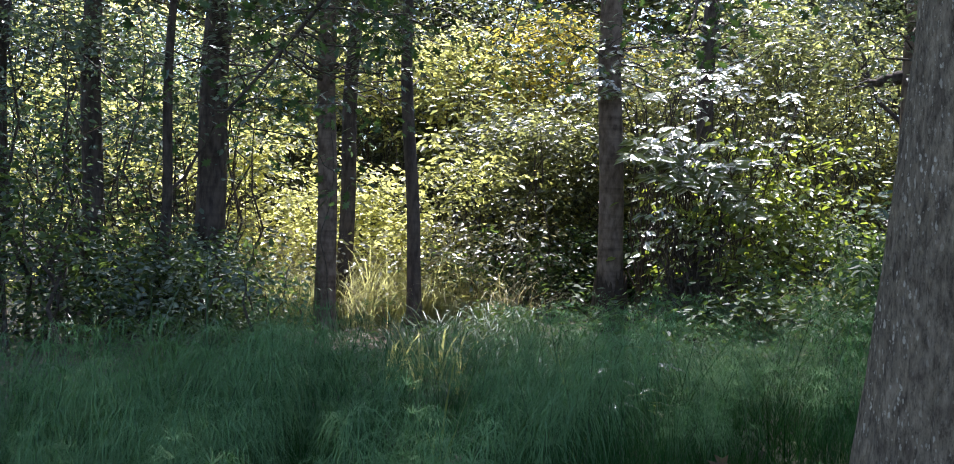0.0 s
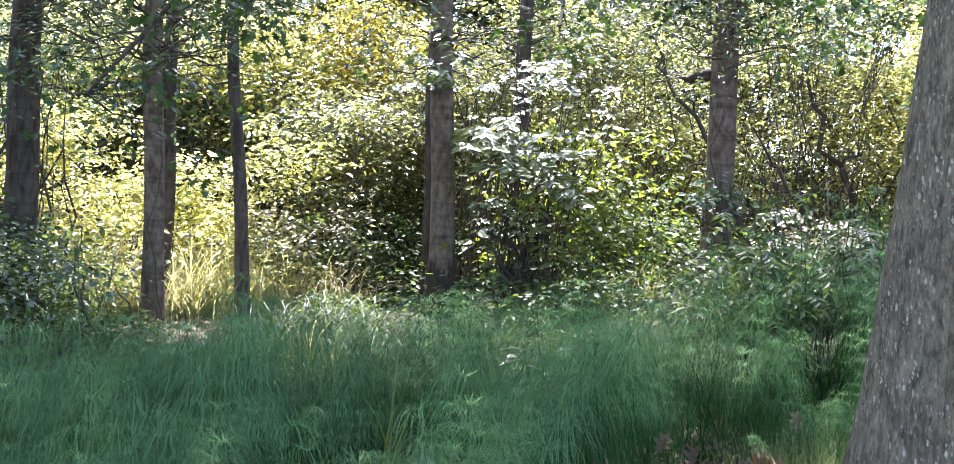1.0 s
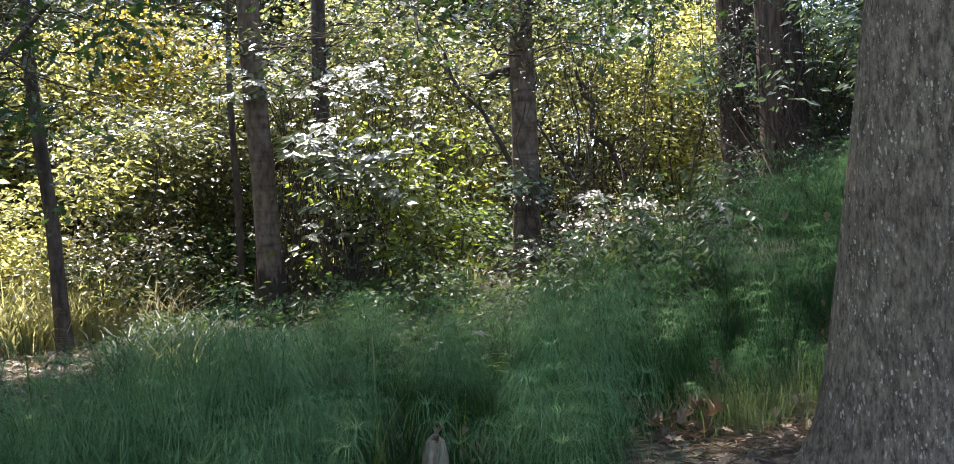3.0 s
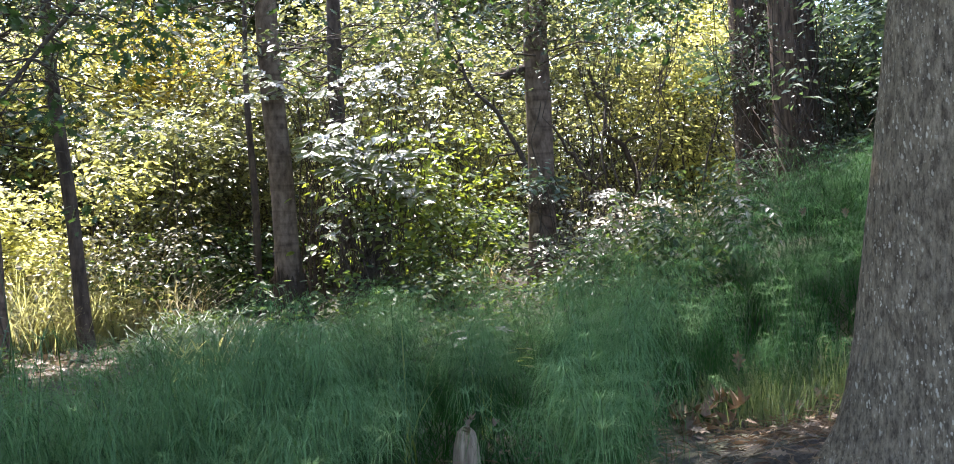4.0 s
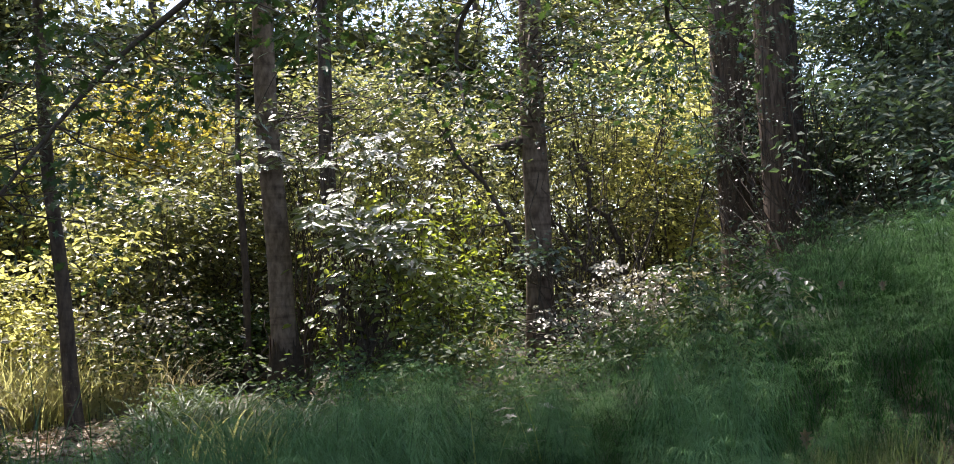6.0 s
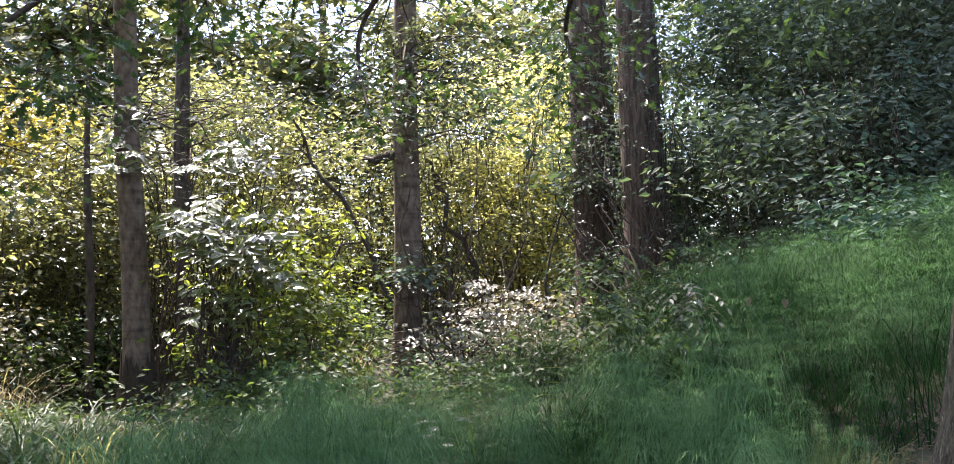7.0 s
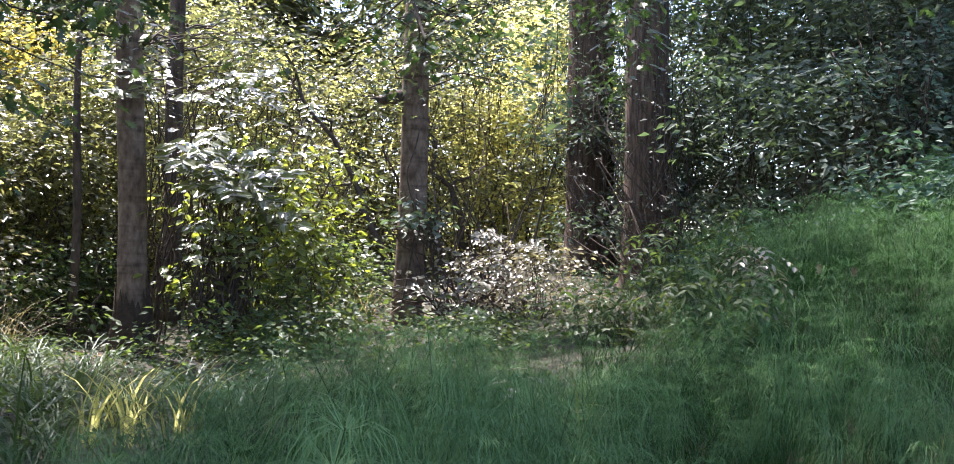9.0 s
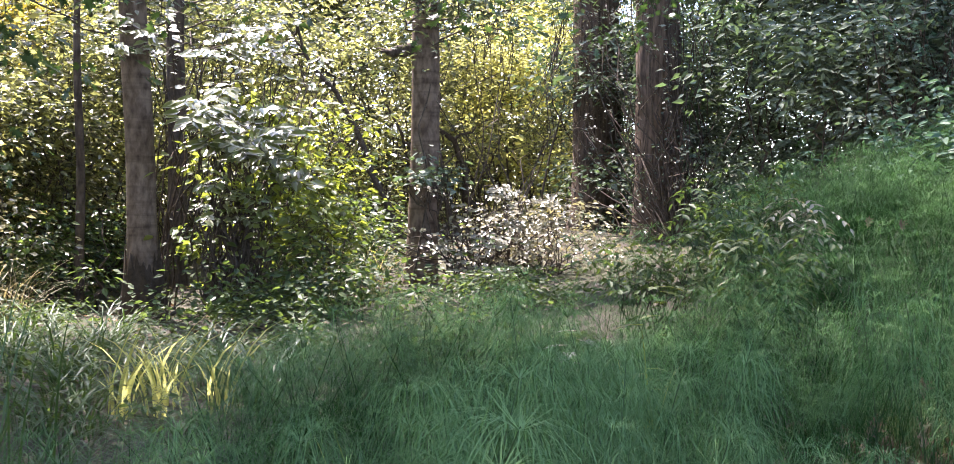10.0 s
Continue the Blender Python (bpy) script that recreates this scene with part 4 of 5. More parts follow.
mass("thicket", [(180, (10.5, 10.8, 5.6), (2.4, 1.4, 1.4)), (260, (7.0, 7.9, 2.6), (1.6, 1.0, 1.3))], 25, 0.4, 0.13, SLIM, LEAF_DARK, "dark evergreen boughs high in deep shade", "thicket", tilt=0.9)
mass("fern_bank", [(70, (3.75, 5.65, 1.55), (0.75, 0.5, 0.26))], 26, 0.2, 0.085, ELDER, LEAF_FERN, "feathery blue-green plants along the top of the bank", "fern", kind="stuff")
elder((3.9, 6.1), [(rng.uniform(3.1, 4.9), rng.uniform(5.6, 6.4), rng.uniform(1.42, 1.78)) for k in range(14)], 0.085, LEAF_FERN, "bright blue-green shrub with feathered leaves on top of the bank")
runs = []
for k in range(30):
    e = np.array([rng.uniform(5.0, 6.4), rng.uniform(6.6, 7.6), rng.uniform(1.7, 3.2)])
    runs.append((e + (rng.uniform(0.1, 0.4), 0.25, rng.uniform(0.35, 0.7)), e))
twig_bush((6.1, 7.5), runs, 0.075, LEAF_FERN, "tall shrub with hanging pale blue-green sprays")
# ivy on the two thick trunks
a = rng.uniform(0, 2 * np.pi, 270)
h = rng.uniform(0.3, 5.0, 270)
mass_c = np.c_[6.70 + 0.33 * np.cos(a), 11.2 + 0.33 * np.sin(a), h]
shrub("ivy", (6.6, 10.85), mass_c, 12, 0.13, 0.060, OVATE, LEAF_DARK, "dark ivy climbing a massive trunk", "ivy", stems=40, flat=1.0, tilt=1.2)


a = rng.uniform(np.pi * 0.8, 2.1 * np.pi, 260)
h = rng.uniform(0.7, 5.0, 260)
shrub("ivy", (7.8, 12.95), np.c_[8.05 + 0.42 * np.cos(a), 13.35 + 0.42 * np.sin(a), h], 10, 0.18, 0.06, NARROW, LEAF_TANGLE, "dry ivy and twigs on a reddish trunk", "ivy", stems=60, flat=1.0, tilt=1.2, stem_r=0.007)
a = rng.uniform(0, 2 * np.pi, 150)
h = rng.uniform(0.0, 1.0, 150) ** 1.5 * 1.0 - 0.1
shrub("ivy", (-4.36, 11.8), np.c_[-4.36 + (0.22 + 0.25 * (1 - h)) * np.cos(a), 12.05 + (0.22 + 0.25 * (1 - h)) * np.sin(a), h], 12, 0.15, 0.075, OVATE, LEAF_DARK, "dark ivy round the foot of a thick tree", "ivy", stems=20, flat=1.0, tilt=1.0)


runs = []
for k in range(64):
    e = np.array([rng.uniform(5.7, 7.1), 0, rng.uniform(0.7, 3.9)])
    e[1] = 10.25 + 0.5 * rng.random() + (1.2 if k % 2 else 0.0)
    runs.append((e + (rng.uniform(-0.5, 0.7), 0.2, rng.uniform(-0.1, 0.5)), e))
twig_bush((6.3, 10.55), runs, 0.050, LEAF_BOUGH, "thin dry twigs hanging before a massive trunk", gap=0.05, pairs=1)


def fallen_branch(start, end, r0, label, forks=4):
    b = Build()
    P = bend(start, end, 12, 0.03)
    b.add(*tube(P, np.linspace(r0, r0 * 0.3, 12), 7))
    for k in range(forks):
        i = int(rng.integers(4, 11))
        b.add(*tube(bend(P[i], P[i] + rng.normal(0, 0.35, 3), 6, 0.08), np.linspace(r0 * 0.4, 0.003, 6), 5))
    return tagged(part("fallen_branch", b.mesh("fallen_branch", True), TWIG), label, "branch")


fallen_branch((-5.15, 11.3, float(gz(-5.15, 11.3)) - 0.03), (-4.25, 11.65, 1.95), 0.035, "leaning dead branch propped against a dark tree")
fallen_branch((-2.75, 11.35, float(gz(-2.75, 11.35)) + 0.02), (-2.05, 11.55, float(gz(-2.05, 11.55)) + 0.05), 0.025, "short dead branch on pale leaf litter", 2)
fallen_branch((7.6, 15.4, float(gz(7.6, 15.4)) - 0.03), (6.2, 15.6, 3.9), 0.07, "dark leaning stem in the sunlit thicket", 6)
fallen_branch((5.0, 14.2, float(gz(5.0, 14.2)) - 0.03), (3.7, 15.4, 3.9), 0.06, "dark leaning stem behind the bush", 6)
fallen_branch((6.6, 14.8, float(gz(6.6, 14.8)) - 0.03), (5.2, 15.0, 2.6), 0.05, "thin leaning stem in the thicket", 5)

# ---- horsetail ----
def horsetail_parts(seed, whorls=8, arms=16, height=0.6, thick=1.0, fine=True):
    """Stem and arching whorls of one horsetail; local origin at its foot."""
    r = np.random.default_rng(seed)
    lean = r.normal(0, 0.10, 2)
    n = 6 if fine else 4
    t = np.linspace(0, 1, n)
    P = np.c_[lean[0] * t ** 2 * height * 2, lean[1] * t ** 2 * height * 2, t * height]
    stem = Build().add(*tube(P, np.linspace(0.0030, 0.0008, n), 4 if fine else 3))
    k = np.array([0, 0.25, 0.5, 0.75, 1.0]) if fine else np.array([0, 0.38, 0.72, 1.0])
    m = len(k)
    arms_of = []
    for w in range(whorls):
        f = 0.34 + 0.66 * (w + 0.8 + 0.2 * r.random()) / whorls
        c = np.array([np.interp(f, t, P[:, q]) for q in range(3)])
        top = w >= whorls - 3
        count = int(arms * 1.9) if top else arms
        a = np.linspace(0, 2 * np.pi, count, endpoint=False) + r.random() * 6 + r.normal(0, 0.16, count)
        L = height * 0.37 * np.interp(f, [0.3, 0.65, 0.85, 1], [0.85, 1.0, 0.9, 0.6]) * r.uniform(0.55, 1.25, count)
        rise = r.uniform(0.35, 0.85, count) + 0.25 * f
        fall = rise + (r.uniform(0.35, 0.95, count) if fine else r.uniform(0.05, 0.65, count))
        d = np.c_[np.cos(a), np.sin(a), 0 * a]
        side = np.c_[-np.sin(a), np.cos(a), 0 * a]
        out = (1.12 * k - (0.40 if fine else 0.22) * k ** 2)[None, :, None] * d[:, None]
        up = (rise[:, None] * k - fall[:, None] * k ** 2)[:, :, None] * np.array([0, 0, 1.0])
        sway = (r.normal(0, 0.16, count)[:, None] * k ** 2)[:, :, None] * side[:, None]
        M = c + L[:, None, None] * (out + up + sway)
        wd = thick * np.interp(k, [0, 0.4, 1], [0.0005, 0.00065, 0.0004])[None, :, None] * side[:, None]
        V = np.concatenate([np.stack([M - wd, M + wd], 2)[:, :-1].reshape(count, -1, 3), M[:, -1:]], 1)
        per = 2 * (m - 1) + 1
        q = np.array([(2 * i, 2 * i + 1, 2 * i + 3, 2 * i + 2) for i in range(m - 2)])
        start = per * np.arange(count)
        b = Build().add(V.reshape(-1, 3), (q[None] + start[:, None, None]).reshape(-1, 4))
        b.V[0] = np.concatenate([b.V[0], [c]])
        b.n += 1
        b.F[3] = [np.stack([start + per - 3, start + per - 2, start + per - 1], -1), np.stack([start, start + 1, np.full(count, per * count)], -1)]
        arms_of.append(b)
    return stem, arms_of


def horsetail_ground(x, y):
    """Where horsetail grows."""
    front = 2.75 + 0.9 * np.clip(-2.3 - x, 0, 4)
    back = np.interp(x, [-5, -3.4, -2.9, -2.2, -1.6, -0.67, 0.27, 1.2, 2.0, 5.0], [4.6, 5.5, 5.9, 6.8, 7.4, 7.9, 7.1, 6.6, 7.2, 7.5])
    bare = ((x + 0.15) / 1.05) ** 2 + ((y - 3.95) / 0.80) ** 2 < 1
    bearing = np.degrees(np.arctan2(x + 3.64, y - 0.91))
    away = np.hypot(x + 3.64, y - 0.91)
    bare |= (bearing > 36.3) & (away < 4.95) & (y > 1.5) & (x < 0.4)
    bare |= (np.abs((x + 3.64) * 0.892 - (y - 0.91) * 0.452) < 0.25) & (away < 4.14)
    trunk = (x + 0.67) ** 2 + (y - 3.4) ** 2 < 0.55 ** 2
    path = (x > -0.2) & (y < 4.35)
    return (y > front) & (y < back) & ~bare & ~trunk & ~path


def tuft(x, y):
    """How tall the horsetail grows here, in uneven tufts."""
    v = float(vnoise([(x * 2.3, y * 2.3, 4.0)])[0])
    return 0.62 + 0.75 * v


def scatter(n, x0, x1, y0, y1):
    p = np.c_[rng.uniform(x0, x1, n), rng.uniform(y0, y1, n)]
    return p


spots = scatter(7400, -5.6, 5.2, 2.6, 9.4)
spots = spots[horsetail_ground(spots[:, 0], spots[:, 1])]
keep = vnoise(np.c_[spots * 2.6, np.zeros(len(spots))]) + rng.uniform(-0.2, 0.4, len(spots)) > 0.30
spots = spots[keep]
thin = np.where(spots[:, 0] > 0.3, 0.75, np.where(spots[:, 1] > 4.9, 0.75, 1.0))
spots = spots[rng.random(len(spots)) < thin]
closest = (spots[:, 1] < 4.9) & (spots[:, 0] < 0.2) & (spots[:, 0] > -3.6)
first = np.flatnonzero(closest)
rng.shuffle(first)
first = first[:300]
kinds = []
for k in range(6):
    stem, arm = horsetail_parts(40 + k, 7, 17, 0.48 + 0.035 * k, 1.0)
    kinds.append((stem.mesh("stem"), [w.mesh("whorl") for w in arm]))
models = []
for k, (sm, am) in enumerate(kinds):
    x, y = spots[first[k]]
    root = thing("horsetail", (x, y, float(gz(x, y)) - 0.01), "feathery green horsetail with drooping whorls", "horsetail", "horsetails in the foreground")
    part("stem", sm, STEM, root)
    # the top three whorls get the lit green, those below the shaded one
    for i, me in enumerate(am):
        part("whorl", me, HORSETAIL_SHADED if i < len(am) - 3 else HORSETAIL_LIT, root)
    models.append(root)
for i in first[6:]:
    x, y = spots[i]
    m = pose(x, y, float(gz(x, y)) - 0.01, rng.normal(0, 6), rng.normal(0, 6), rng.uniform(0, 360))
    ob = copy_thing(models[int(rng.integers(6))], m)
    ob.scale = (rng.uniform(0.88, 1.12) * tuft(x, y),) * 3

for k in range(26):
    x, y = rng.uniform(-0.45, 0.40), rng.uniform(4.45, 5.0)
    ob = copy_thing(models[int(rng.integers(6))], pose(x, y, float(gz(x, y)) - 0.01, rng.normal(0, 6), rng.normal(0, 6), rng.uniform(0, 360)))
    ob.scale = (rng.uniform(0.55, 0.8),) * 3

rest = np.setdiff1d(np.arange(len(spots)), first)
far_kinds = []
for k in range(6):
    stem, arm = horsetail_parts(80 + k, 6, 12, 0.58, 0.95, False)
    whole, tips = Build().add(stem.V[0], stem.F[4][0]), Build()
    for i, w in enumerate(arm):
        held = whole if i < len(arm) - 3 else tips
        held.F.setdefault(3, []).append(np.concatenate(w.F[3]) + held.n)
        held.add(w.V[0], w.F[4][0])
    far_kinds.append([(np.concatenate(b.V), np.concatenate(b.F[4]), np.concatenate(b.F[3])) for b in (whole, tips)])
# young gathers the upper whorls, whose lighter green imitates light on top
patch, young = Build(), Build()
for i in rest:
    x, y = spots[i]
    kind = far_kinds[int(rng.integers(6))]
    a, s = rng.uniform(0, 6.28), rng.uniform(0.85, 1.15) * tuft(x, y) * float(np.interp(x, [-1.0, 0.3, 1.0, 1.8, 2.6], [0.88, 1.0, 1.2, 1.08, 0.9]))
    lx, ly = rng.normal(0, 0.12, 2)
    R = np.array([(np.cos(a), -np.sin(a), lx), (np.sin(a), np.cos(a), ly), (0, 0, 1)])
    foot = (x, y, float(gz(x, y)) - 0.01)
    for held, (V, F, F3) in zip((patch, young), kind):
        held.F.setdefault(3, []).append(F3 + held.n)
        held.add(V @ R.T * s + foot, F)
tagged(part("horsetail_patch", patch.mesh("horsetail_patch"), HORSETAIL_SHADED), "dense soft carpet of feathery green horsetail", "horsetail", kind="stuff")
tagged(part("horsetail_tips", young.mesh("horsetail_tips"), HORSETAIL_LIT), "upper tips of the horsetail carpet in a lighter, lit-looking green", "horsetail", kind="stuff")


# added shoots in the shaded green, to darken the soil between the plants
floor = scatter(90000, -5.6, 5.2, 2.6, 9.4)
floor = floor[horsetail_ground(floor[:, 0], floor[:, 1])]
n = len(floor)
a, h = rng.uniform(0, 6.28, n), rng.uniform(0.05, 0.18, n)
root_at = np.c_[floor, gz(floor[:, 0], floor[:, 1]) - 0.01]
side = np.c_[np.cos(a), np.sin(a), 0 * a] * 0.0032
top = root_at + np.c_[rng.normal(0, 0.11, (n, 2)), h]
V = np.stack([root_at - side, root_at + side, top], 1).reshape(-1, 3)
tagged(part("low_shoots", mesh_of("low_shoots", V, [np.arange(3 * n).reshape(-1, 3)]), HORSETAIL_SHADED), "low shoots in shade-dark green covering the soil under horsetail", "shoots", kind="stuff")


# ---- grass ----
def clump_mesh(blades, height, width, spread, seed, arch=0.5, least=0.15):
    r = np.random.default_rng(seed)
    k = np.linspace(0, 1, 6)
    a = r.uniform(0, 6.28, blades)
    d = np.c_[np.cos(a), np.sin(a), 0 * a]
    side = np.c_[-np.sin(a), np.cos(a), 0 * a]
    L = height * r.uniform(0.5, 1.15, blades)
    out = r.uniform(least, 1.0, blades) * arch
    foot = d * (spread * r.random(blades))[:, None] * 0.5 + np.c_[r.normal(0, spread * 0.3, (blades, 2)), np.zeros(blades)]
    x = out[:, None] * L[:, None] * k ** 1.8
    z = L[:, None] * (k - 0.62 * out[:, None] * k ** 2.6)
    M = foot[:, None] + d[:, None] * x[..., None] + z[..., None] * np.array([0, 0, 1.0])
    w = (width * np.array([0.6, 1, 1, 0.8, 0.5, 0.05]))[None, :, None] * side[:, None]
    V = np.stack([M - w, M + w], 2).reshape(-1, 3)
    q = np.array([(2 * i, 2 * i + 1, 2 * i + 3, 2 * i + 2) for i in range(5)])
    F = (q[None] + 12 * np.arange(blades)[:, None, None]).reshape(-1, 4)
    n_ = 12 * np.arange(blades)
    crown = np.stack([n_, n_ + 1, np.full(blades, len(V))], -1)
    return mesh_of("blades", np.concatenate([V, [(0, 0, -0.03)]]), [F, crown])


def grass_clump(meshes, x, y, mat_label, category="grass", scale=1.0):
    ob = new("grass_clump", meshes[int(rng.integers(len(meshes)))])
    ob.matrix_basis = pose(x, y, float(gz(x, y)) - 0.02, 0, 0, rng.uniform(0, 360)) @ Matrix.Scale(scale, 4)
    return tagged(ob, mat_label, category, "grass clumps")


lush = [clump_mesh(44, 0.78, 0.0062, 0.22, 300 + k, 1.5, 0.45) for k in range(4)]
for me in lush:
    me.materials.append(GRASS)
dry = [clump_mesh(60, 0.80, 0.0034, 0.30, 320 + k, 1.2, 0.3) for k in range(3)]
for me in dry:
    me.materials.append(STRAW)
for x, y in [(-2.75, 7.5), (-2.9, 7.0), (-3.1, 6.55), (-2.6, 8.0), (-3.3, 6.2), (-3.5, 9.8), (-3.9, 10.4), (-3.3, 9.2), (-3.7, 9.3), (-4.1, 9.7), (-2.2, 8.7), (-2.0, 9.2), (-1.8, 9.8), (-1.6, 10.4), (-2.3, 8.3), (-2.45, 7.75), (-2.1, 9.6), (-1.9, 10.2), (-1.35, 10.0), (-1.6, 8.8), (-2.0, 8.4), (-1.3, 8.6), (-1.85, 9.2), (-1.5, 9.9), (-0.9, 9.3), (-1.1, 10.4),
             (-3.4, 8.2), (-3.9, 8.7), (-3.6, 7.6), (-1.4, 11.3), (-3.8, 10.0), (-4.6, 9.2), (-4.4, 7.6), (-5.0, 8.2), (-2.2, 7.1), (-1.6, 7.6), (-1.1, 8.2), (-0.6, 8.7), (-0.2, 9.3), (-3.4, 6.8), (-3.0, 5.5), (-2.6, 5.9), (-2.9, 6.6), (-2.2, 6.4), (-1.5, 8.0), (-3.7, 5.7), (-3.2, 6.0), (-3.45, 5.2), (-2.8, 6.4), (-4.0, 6.2), (-3.8, 7.0), (-2.5, 6.9)]:
    grass_clump(lush, x, y, "arching green grass clump with glossy blades", scale=float(rng.uniform(0.75, 1.1)) * (0.65 if y < 7.3 else 0.9))
fine = [clump_mesh(150, 0.26, 0.0012, 0.34, 340 + k, 0.9) for k in range(3)]
FINE = leaf_material("fine_grass", (0.06, 0.115, 0.045), (0.15, 0.20, 0.085), (0.3, 0.38, 0.12), rough=0.5, share=0.35)
for me in fine:
    me.materials.append(FINE)
for k in range(16):
    grass_clump(fine, float(rng.uniform(-0.40, 0.35)), float(rng.uniform(4.45, 4.95)), "soft fine pale green grass tuft", scale=float(rng.uniform(0.8, 1.3)))
# blades in the sunlit leaf colour, as a lit version of the grass
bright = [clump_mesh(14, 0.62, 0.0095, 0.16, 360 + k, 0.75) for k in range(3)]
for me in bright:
    me.materials.append(LEAF_SUNLIT)
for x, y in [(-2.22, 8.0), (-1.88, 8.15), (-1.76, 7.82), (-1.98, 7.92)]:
    grass_clump(bright, x, y, "grass tuft with sunlight put into its yellow-green colour")
# pale clumps that brighten the glade by colour as well as by sun
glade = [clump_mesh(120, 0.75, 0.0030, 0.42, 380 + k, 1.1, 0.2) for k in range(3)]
SUNLIT_GRASS = leaf_material("sunlit_glade_grass", (0.10, 0.12, 0.045), (0.36, 0.36, 0.18), (0.75, 0.72, 0.28), rough=0.6, share=0.45, dim=(0.4, 0.75))
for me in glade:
    me.materials.append(SUNLIT_GRASS)
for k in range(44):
    grass_clump(glade, float(rng.uniform(-4.2, -1.5)), float(rng.uniform(12.9, 14.6)), "grass clump in the glade with sunlight put into its pale colour", scale=float(rng.uniform(0.6, 1.7)))
reeds = [clump_mesh(16, 1.05, 0.0045, 0.45, 370 + k, 0.45) for k in range(3)]
for me in reeds:
    me.materials.append(GRASS)
for x, y in [(-3.9, 5.7), (-4.3, 6.2), (-3.5, 6.5), (-4.8, 5.6), (-4.6, 6.8), (-3.2, 6.9), (-5.2, 6.4)]:
    grass_clump(reeds, x, y, "tall thin reed-like grass stalks")
for x, y in [(-3.2, 13.4), (-3.6, 13.8), (-2.6, 13.2), (-4.2, 13.6), (-3.0, 12.9), (-1.9, 13.6), (-4.8, 13.2), (-1.2, 12.7), (-0.9, 13.2), (-1.5, 13.4), (-3.9, 13.0), (-2.7, 13.8), (1.1, 10.8), (1.9, 11.1), (-3.4, 14.2), (-2.2, 14.0), (-3.9, 13.4), (-3.5, 13.2), (-4.1, 13.9)]:
    grass_clump(dry, x, y, "dry straw-coloured grass clump", scale=float(rng.uniform(0.8, 1.3)))


# ---- seedlings ----
def seedling(x, y, height, leaves, size, leaf, label):
    """A young plant: a thin stem with a few broad lobed leaves."""
    z0 = float(gz(x, y)) - 0.01
    root = thing("seedling", (x, y, z0), label, "seedling", "seedlings")
    P = bend((0, 0, 0), (rng.normal(0, 0.04), rng.normal(0, 0.04), height), 6, 0.04)
    b = Build().add(*tube(P, np.linspace(0.004, 0.002, 6), 5))
    part("stem", b.mesh("stem", True), STEM, root)
    for k in range(leaves):
        a = k * 2.4 + rng.normal(0, 0.3)
        h = P[5] * rng.uniform(0.45, 1.0)
        d = np.array([np.cos(a), np.sin(a), 0])
        V, F = place_leaves((h + d * 0.05)[None], (d + (0, 0, -0.25))[None], np.array([[0.4 * d[0], 0.4 * d[1], 1.0]]), [size * rng.uniform(0.7, 1.15)], MAPLE)
        b = Build().add(V, F).add(*tube([h, h + d * 0.03, h + d * 0.055], [0.0016] * 3, 4))
        part("leaf", b.mesh("leaf"), leaf, root)


for x, y, h, n in [(-1.82, 13.0, 0.75, 9), (-1.55, 12.85, 0.62, 8), (-1.70, 13.25, 0.9, 9), (-1.25, 12.9, 0.55, 7), (-2.55, 13.1, 0.5, 7)]:
    seedling(x, y, h, n, 0.15, LEAF_SUNLIT, "sunlit yellow-green maple seedling")
for x, y, h, n in [(-2.02, 4.30, 0.22, 5), (-2.12, 4.12, 0.16, 4), (-0.9, 5.6, 0.6, 6), (0.1, 6.3, 0.62, 6)]:
    seedling(x, y, h, n, 0.075, LEAF_BUSH, "small bright green maple seedling among horsetail")

seedling(-1.05, 6.0, 0.52, 9, 0.10, LEAF_TANGLE, "pale-leaved seedling catching the light among horsetail")
seedling(-0.80, 6.15, 0.50, 7, 0.09, LEAF_TANGLE, "pale-leaved seedling catching the light among horsetail")
blades = clump_mesh(6, 0.66, 0.0055, 0.05, 395, 0.35)
blades.materials.append(LEAF_BUSH)
for x, y in [(-1.28, 5.35), (-1.85, 4.95), (-3.0, 4.9)]:
    grass_clump([blades], x, y, "few upright yellow-green grass blades among horsetail")

# ---- fallen leaves ----
def dead_leaf(x, y, z, rx, ry, rz, size, label="curled dry brown oak leaf"):
    V, F = LOBED
    V = V * size
    V = V + np.c_[np.zeros(len(V)), np.zeros(len(V)), 4.5 * (V[:, 0] ** 2) / size + 0.8 * ((V[:, 1] - size * 0.5) ** 2) / size]
    ob = part("dead_leaf", mesh_of("dead_leaf", V, [F], True), DEAD)
    ob.matrix_basis = pose(x, y, z, rx, ry, rz)
    return tagged(ob, label, "leaf", "fallen leaves")


for x, y, z, rx, ry, rz, s in [(-1.74, 4.42, 0.24, 40, 25, 330, 0.05), (1.13, 5.63, 0.95, 75, 10, 300, 0.075), (-0.88, 4.66, 0.20, 75, 30, 320, 0.11), (-0.24, 4.72, 0.26, 75, 0, 320, 0.10),
                               (1.42, 5.56, 0.93, 70, 0, 310, 0.08), (-0.52, 4.81, 0.03, 20, 10, 0, 0.14), (-0.45, 4.74, 0.06, 40, -20, 80, 0.13), (-0.60, 4.70, 0.02, 10, 30, 150, 0.12),
                               (-0.38, 4.86, 0.02, -15, 20, 220, 0.13), (-0.62, 4.88, 0.08, 55, 0, 300, 0.12)]:
    dead_leaf(x, y, z, rx, ry, rz, s)


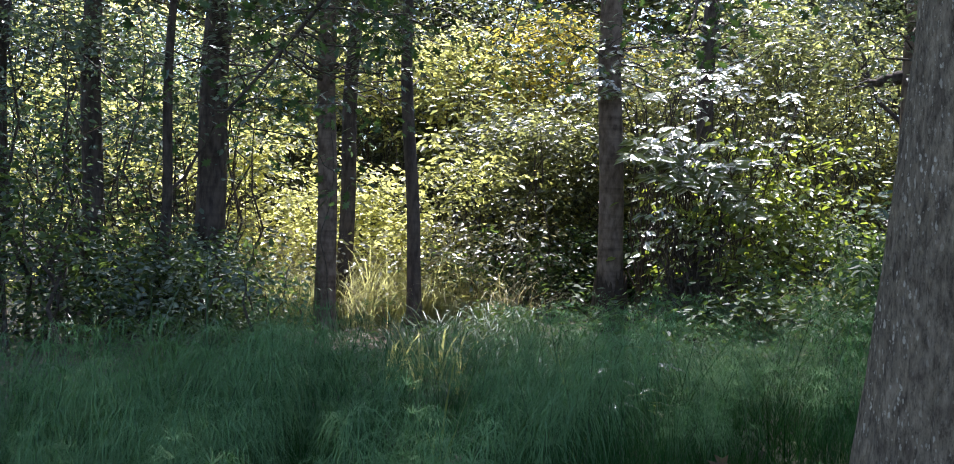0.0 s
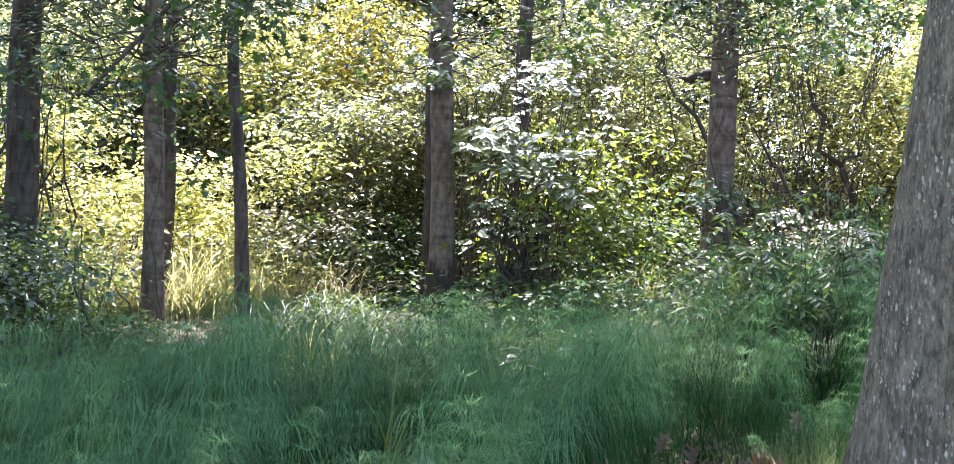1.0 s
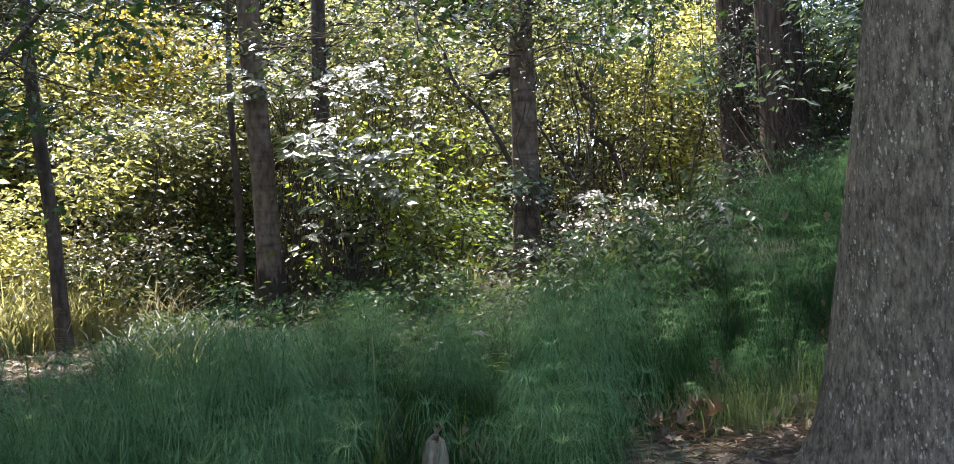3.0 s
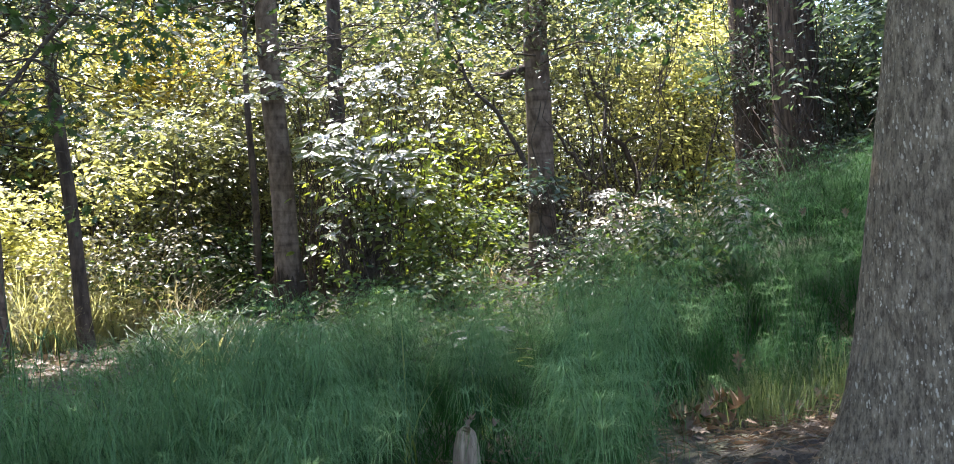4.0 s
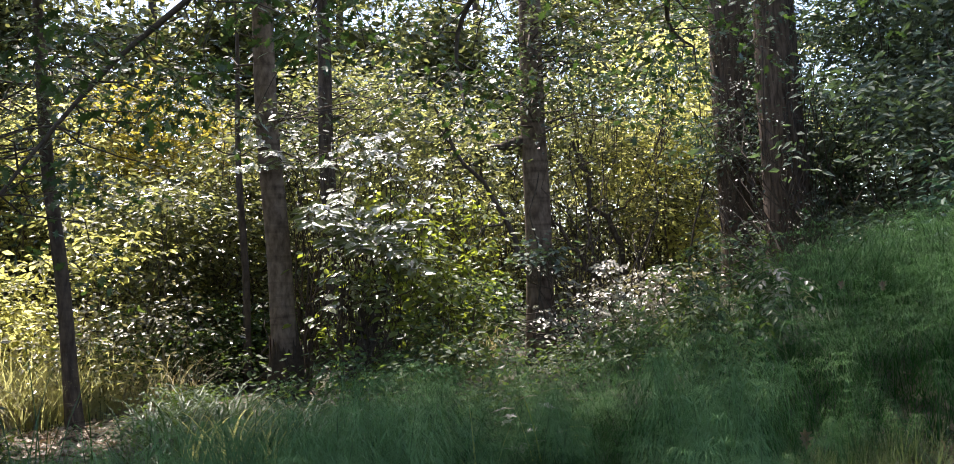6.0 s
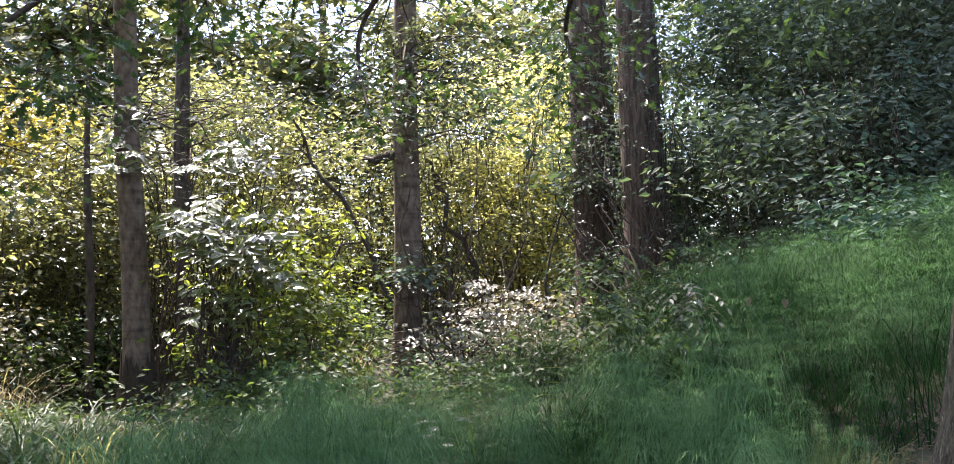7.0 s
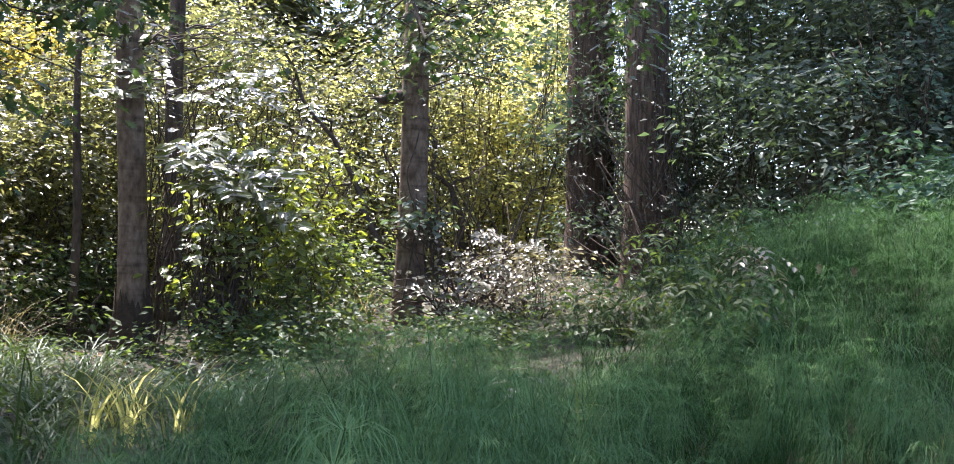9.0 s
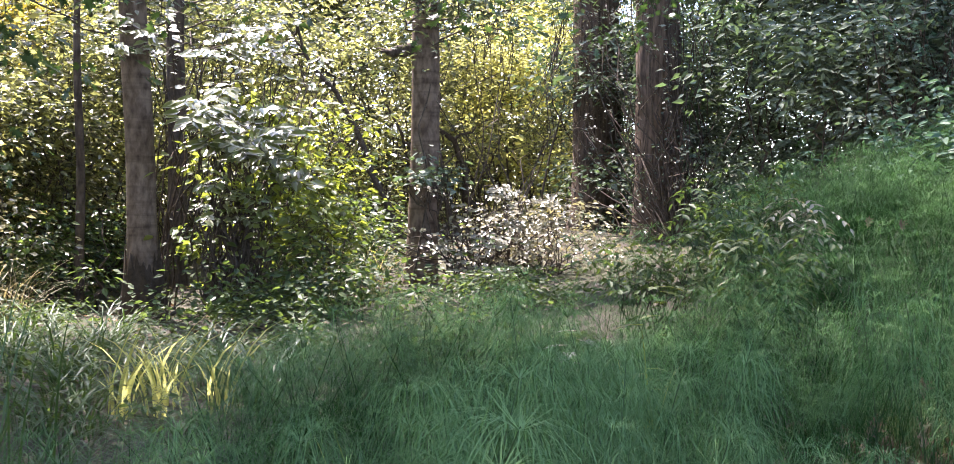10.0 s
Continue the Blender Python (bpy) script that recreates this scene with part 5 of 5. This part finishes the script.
def litter(name, spots, size, shape, mat, label):
    z = gz(spots[:, 0], spots[:, 1]) + rng.uniform(0.005, 0.05, len(spots))
    n = len(spots)
    V, F = place_leaves(np.c_[spots, z], np.c_[rng.normal(0, 1, (n, 2)), rng.normal(0, 0.25, n)], np.c_[rng.normal(0, 0.45, (n, 2)), np.ones(n)], size * rng.uniform(0.5, 1.2, n), shape)
    return tagged(part(name, mesh_of(name, V, [F]), mat), label, "leaf litter", kind="stuff")


around = np.c_[rng.normal(-0.1, 0.75, 240), rng.normal(3.9, 0.55, 240)]
straws = np.c_[rng.normal(-0.2, 0.7, 2400), rng.normal(4.0, 0.5, 2400)]
litter("dry_straw", straws, 0.075, (NARROW[0] * (0.2, 1, 1), NARROW[1]), DEAD, "dry straw and needles on the bare soil")
for k in range(14):
    dead_leaf(-0.60 + rng.normal(0, 0.11), 4.62 + rng.normal(0, 0.08), 0.05 + rng.uniform(0, 0.10), rng.normal(0, 40), rng.normal(0, 40), rng.uniform(0, 360), float(rng.uniform(0.10, 0.15)))
litter("leaf_litter", around, 0.09, LOBED, DEAD, "dry brown oak leaves scattered round the trunk")
clearing = np.c_[rng.normal(-2.45, 0.22, 520), rng.normal(11.5, 0.75, 520)]
browns = np.c_[rng.normal(-2.45, 0.26, 600), rng.normal(11.3, 0.8, 600)]
litter("leaf_litter", browns, 0.085, DIAMOND, DEAD, "brown fallen leaves at the edge of the clearing")
under = scatter(800, -7, 8, 9.8, 15.0)
litter("leaf_litter", clearing, 0.10, DIAMOND, LITTER, "pale dry leaf litter in the sunny clearing")
litter("leaf_litter", under, 0.10, DIAMOND, DEAD, "dull brown leaf litter under the trees")


# ---- old stump ----
def stump():
    x, y = -1.82, 4.50
    z0 = float(gz(x, y)) - 0.03
    root = thing("stump", (x, y, z0), "small weathered grey stump among horsetail", "stump")
    zs = np.array([0, 0.12, 0.22, 0.28, 0.305])
    rad = np.array([0.058, 0.052, 0.044, 0.030, 0.003])
    me = stem_mesh("wood", np.c_[0.02 * zs, 0 * zs, zs], rad, 60, 50, 0.005, 26, 0.3, 0.05, 0.0)
    part("wood", me, plain_material("weathered_wood", (0.15, 0.105, 0.07), (0.50, 0.39, 0.29), 46, stretch=(1, 1, 0.07), strength=0.8), root)


stump()
for dx, dy, dz, rx, rz in [(-0.015, -0.04, 0.27, 35, 320), (0.03, -0.03, 0.29, 20, 20), (0.0, -0.045, 0.24, 70, 200)]:
    dead_leaf(-1.82 + dx, 4.50 + dy, float(gz(-1.82, 4.50)) + dz, rx, 15, rz, 0.055, "rust-brown dry leaf caught on the stump")
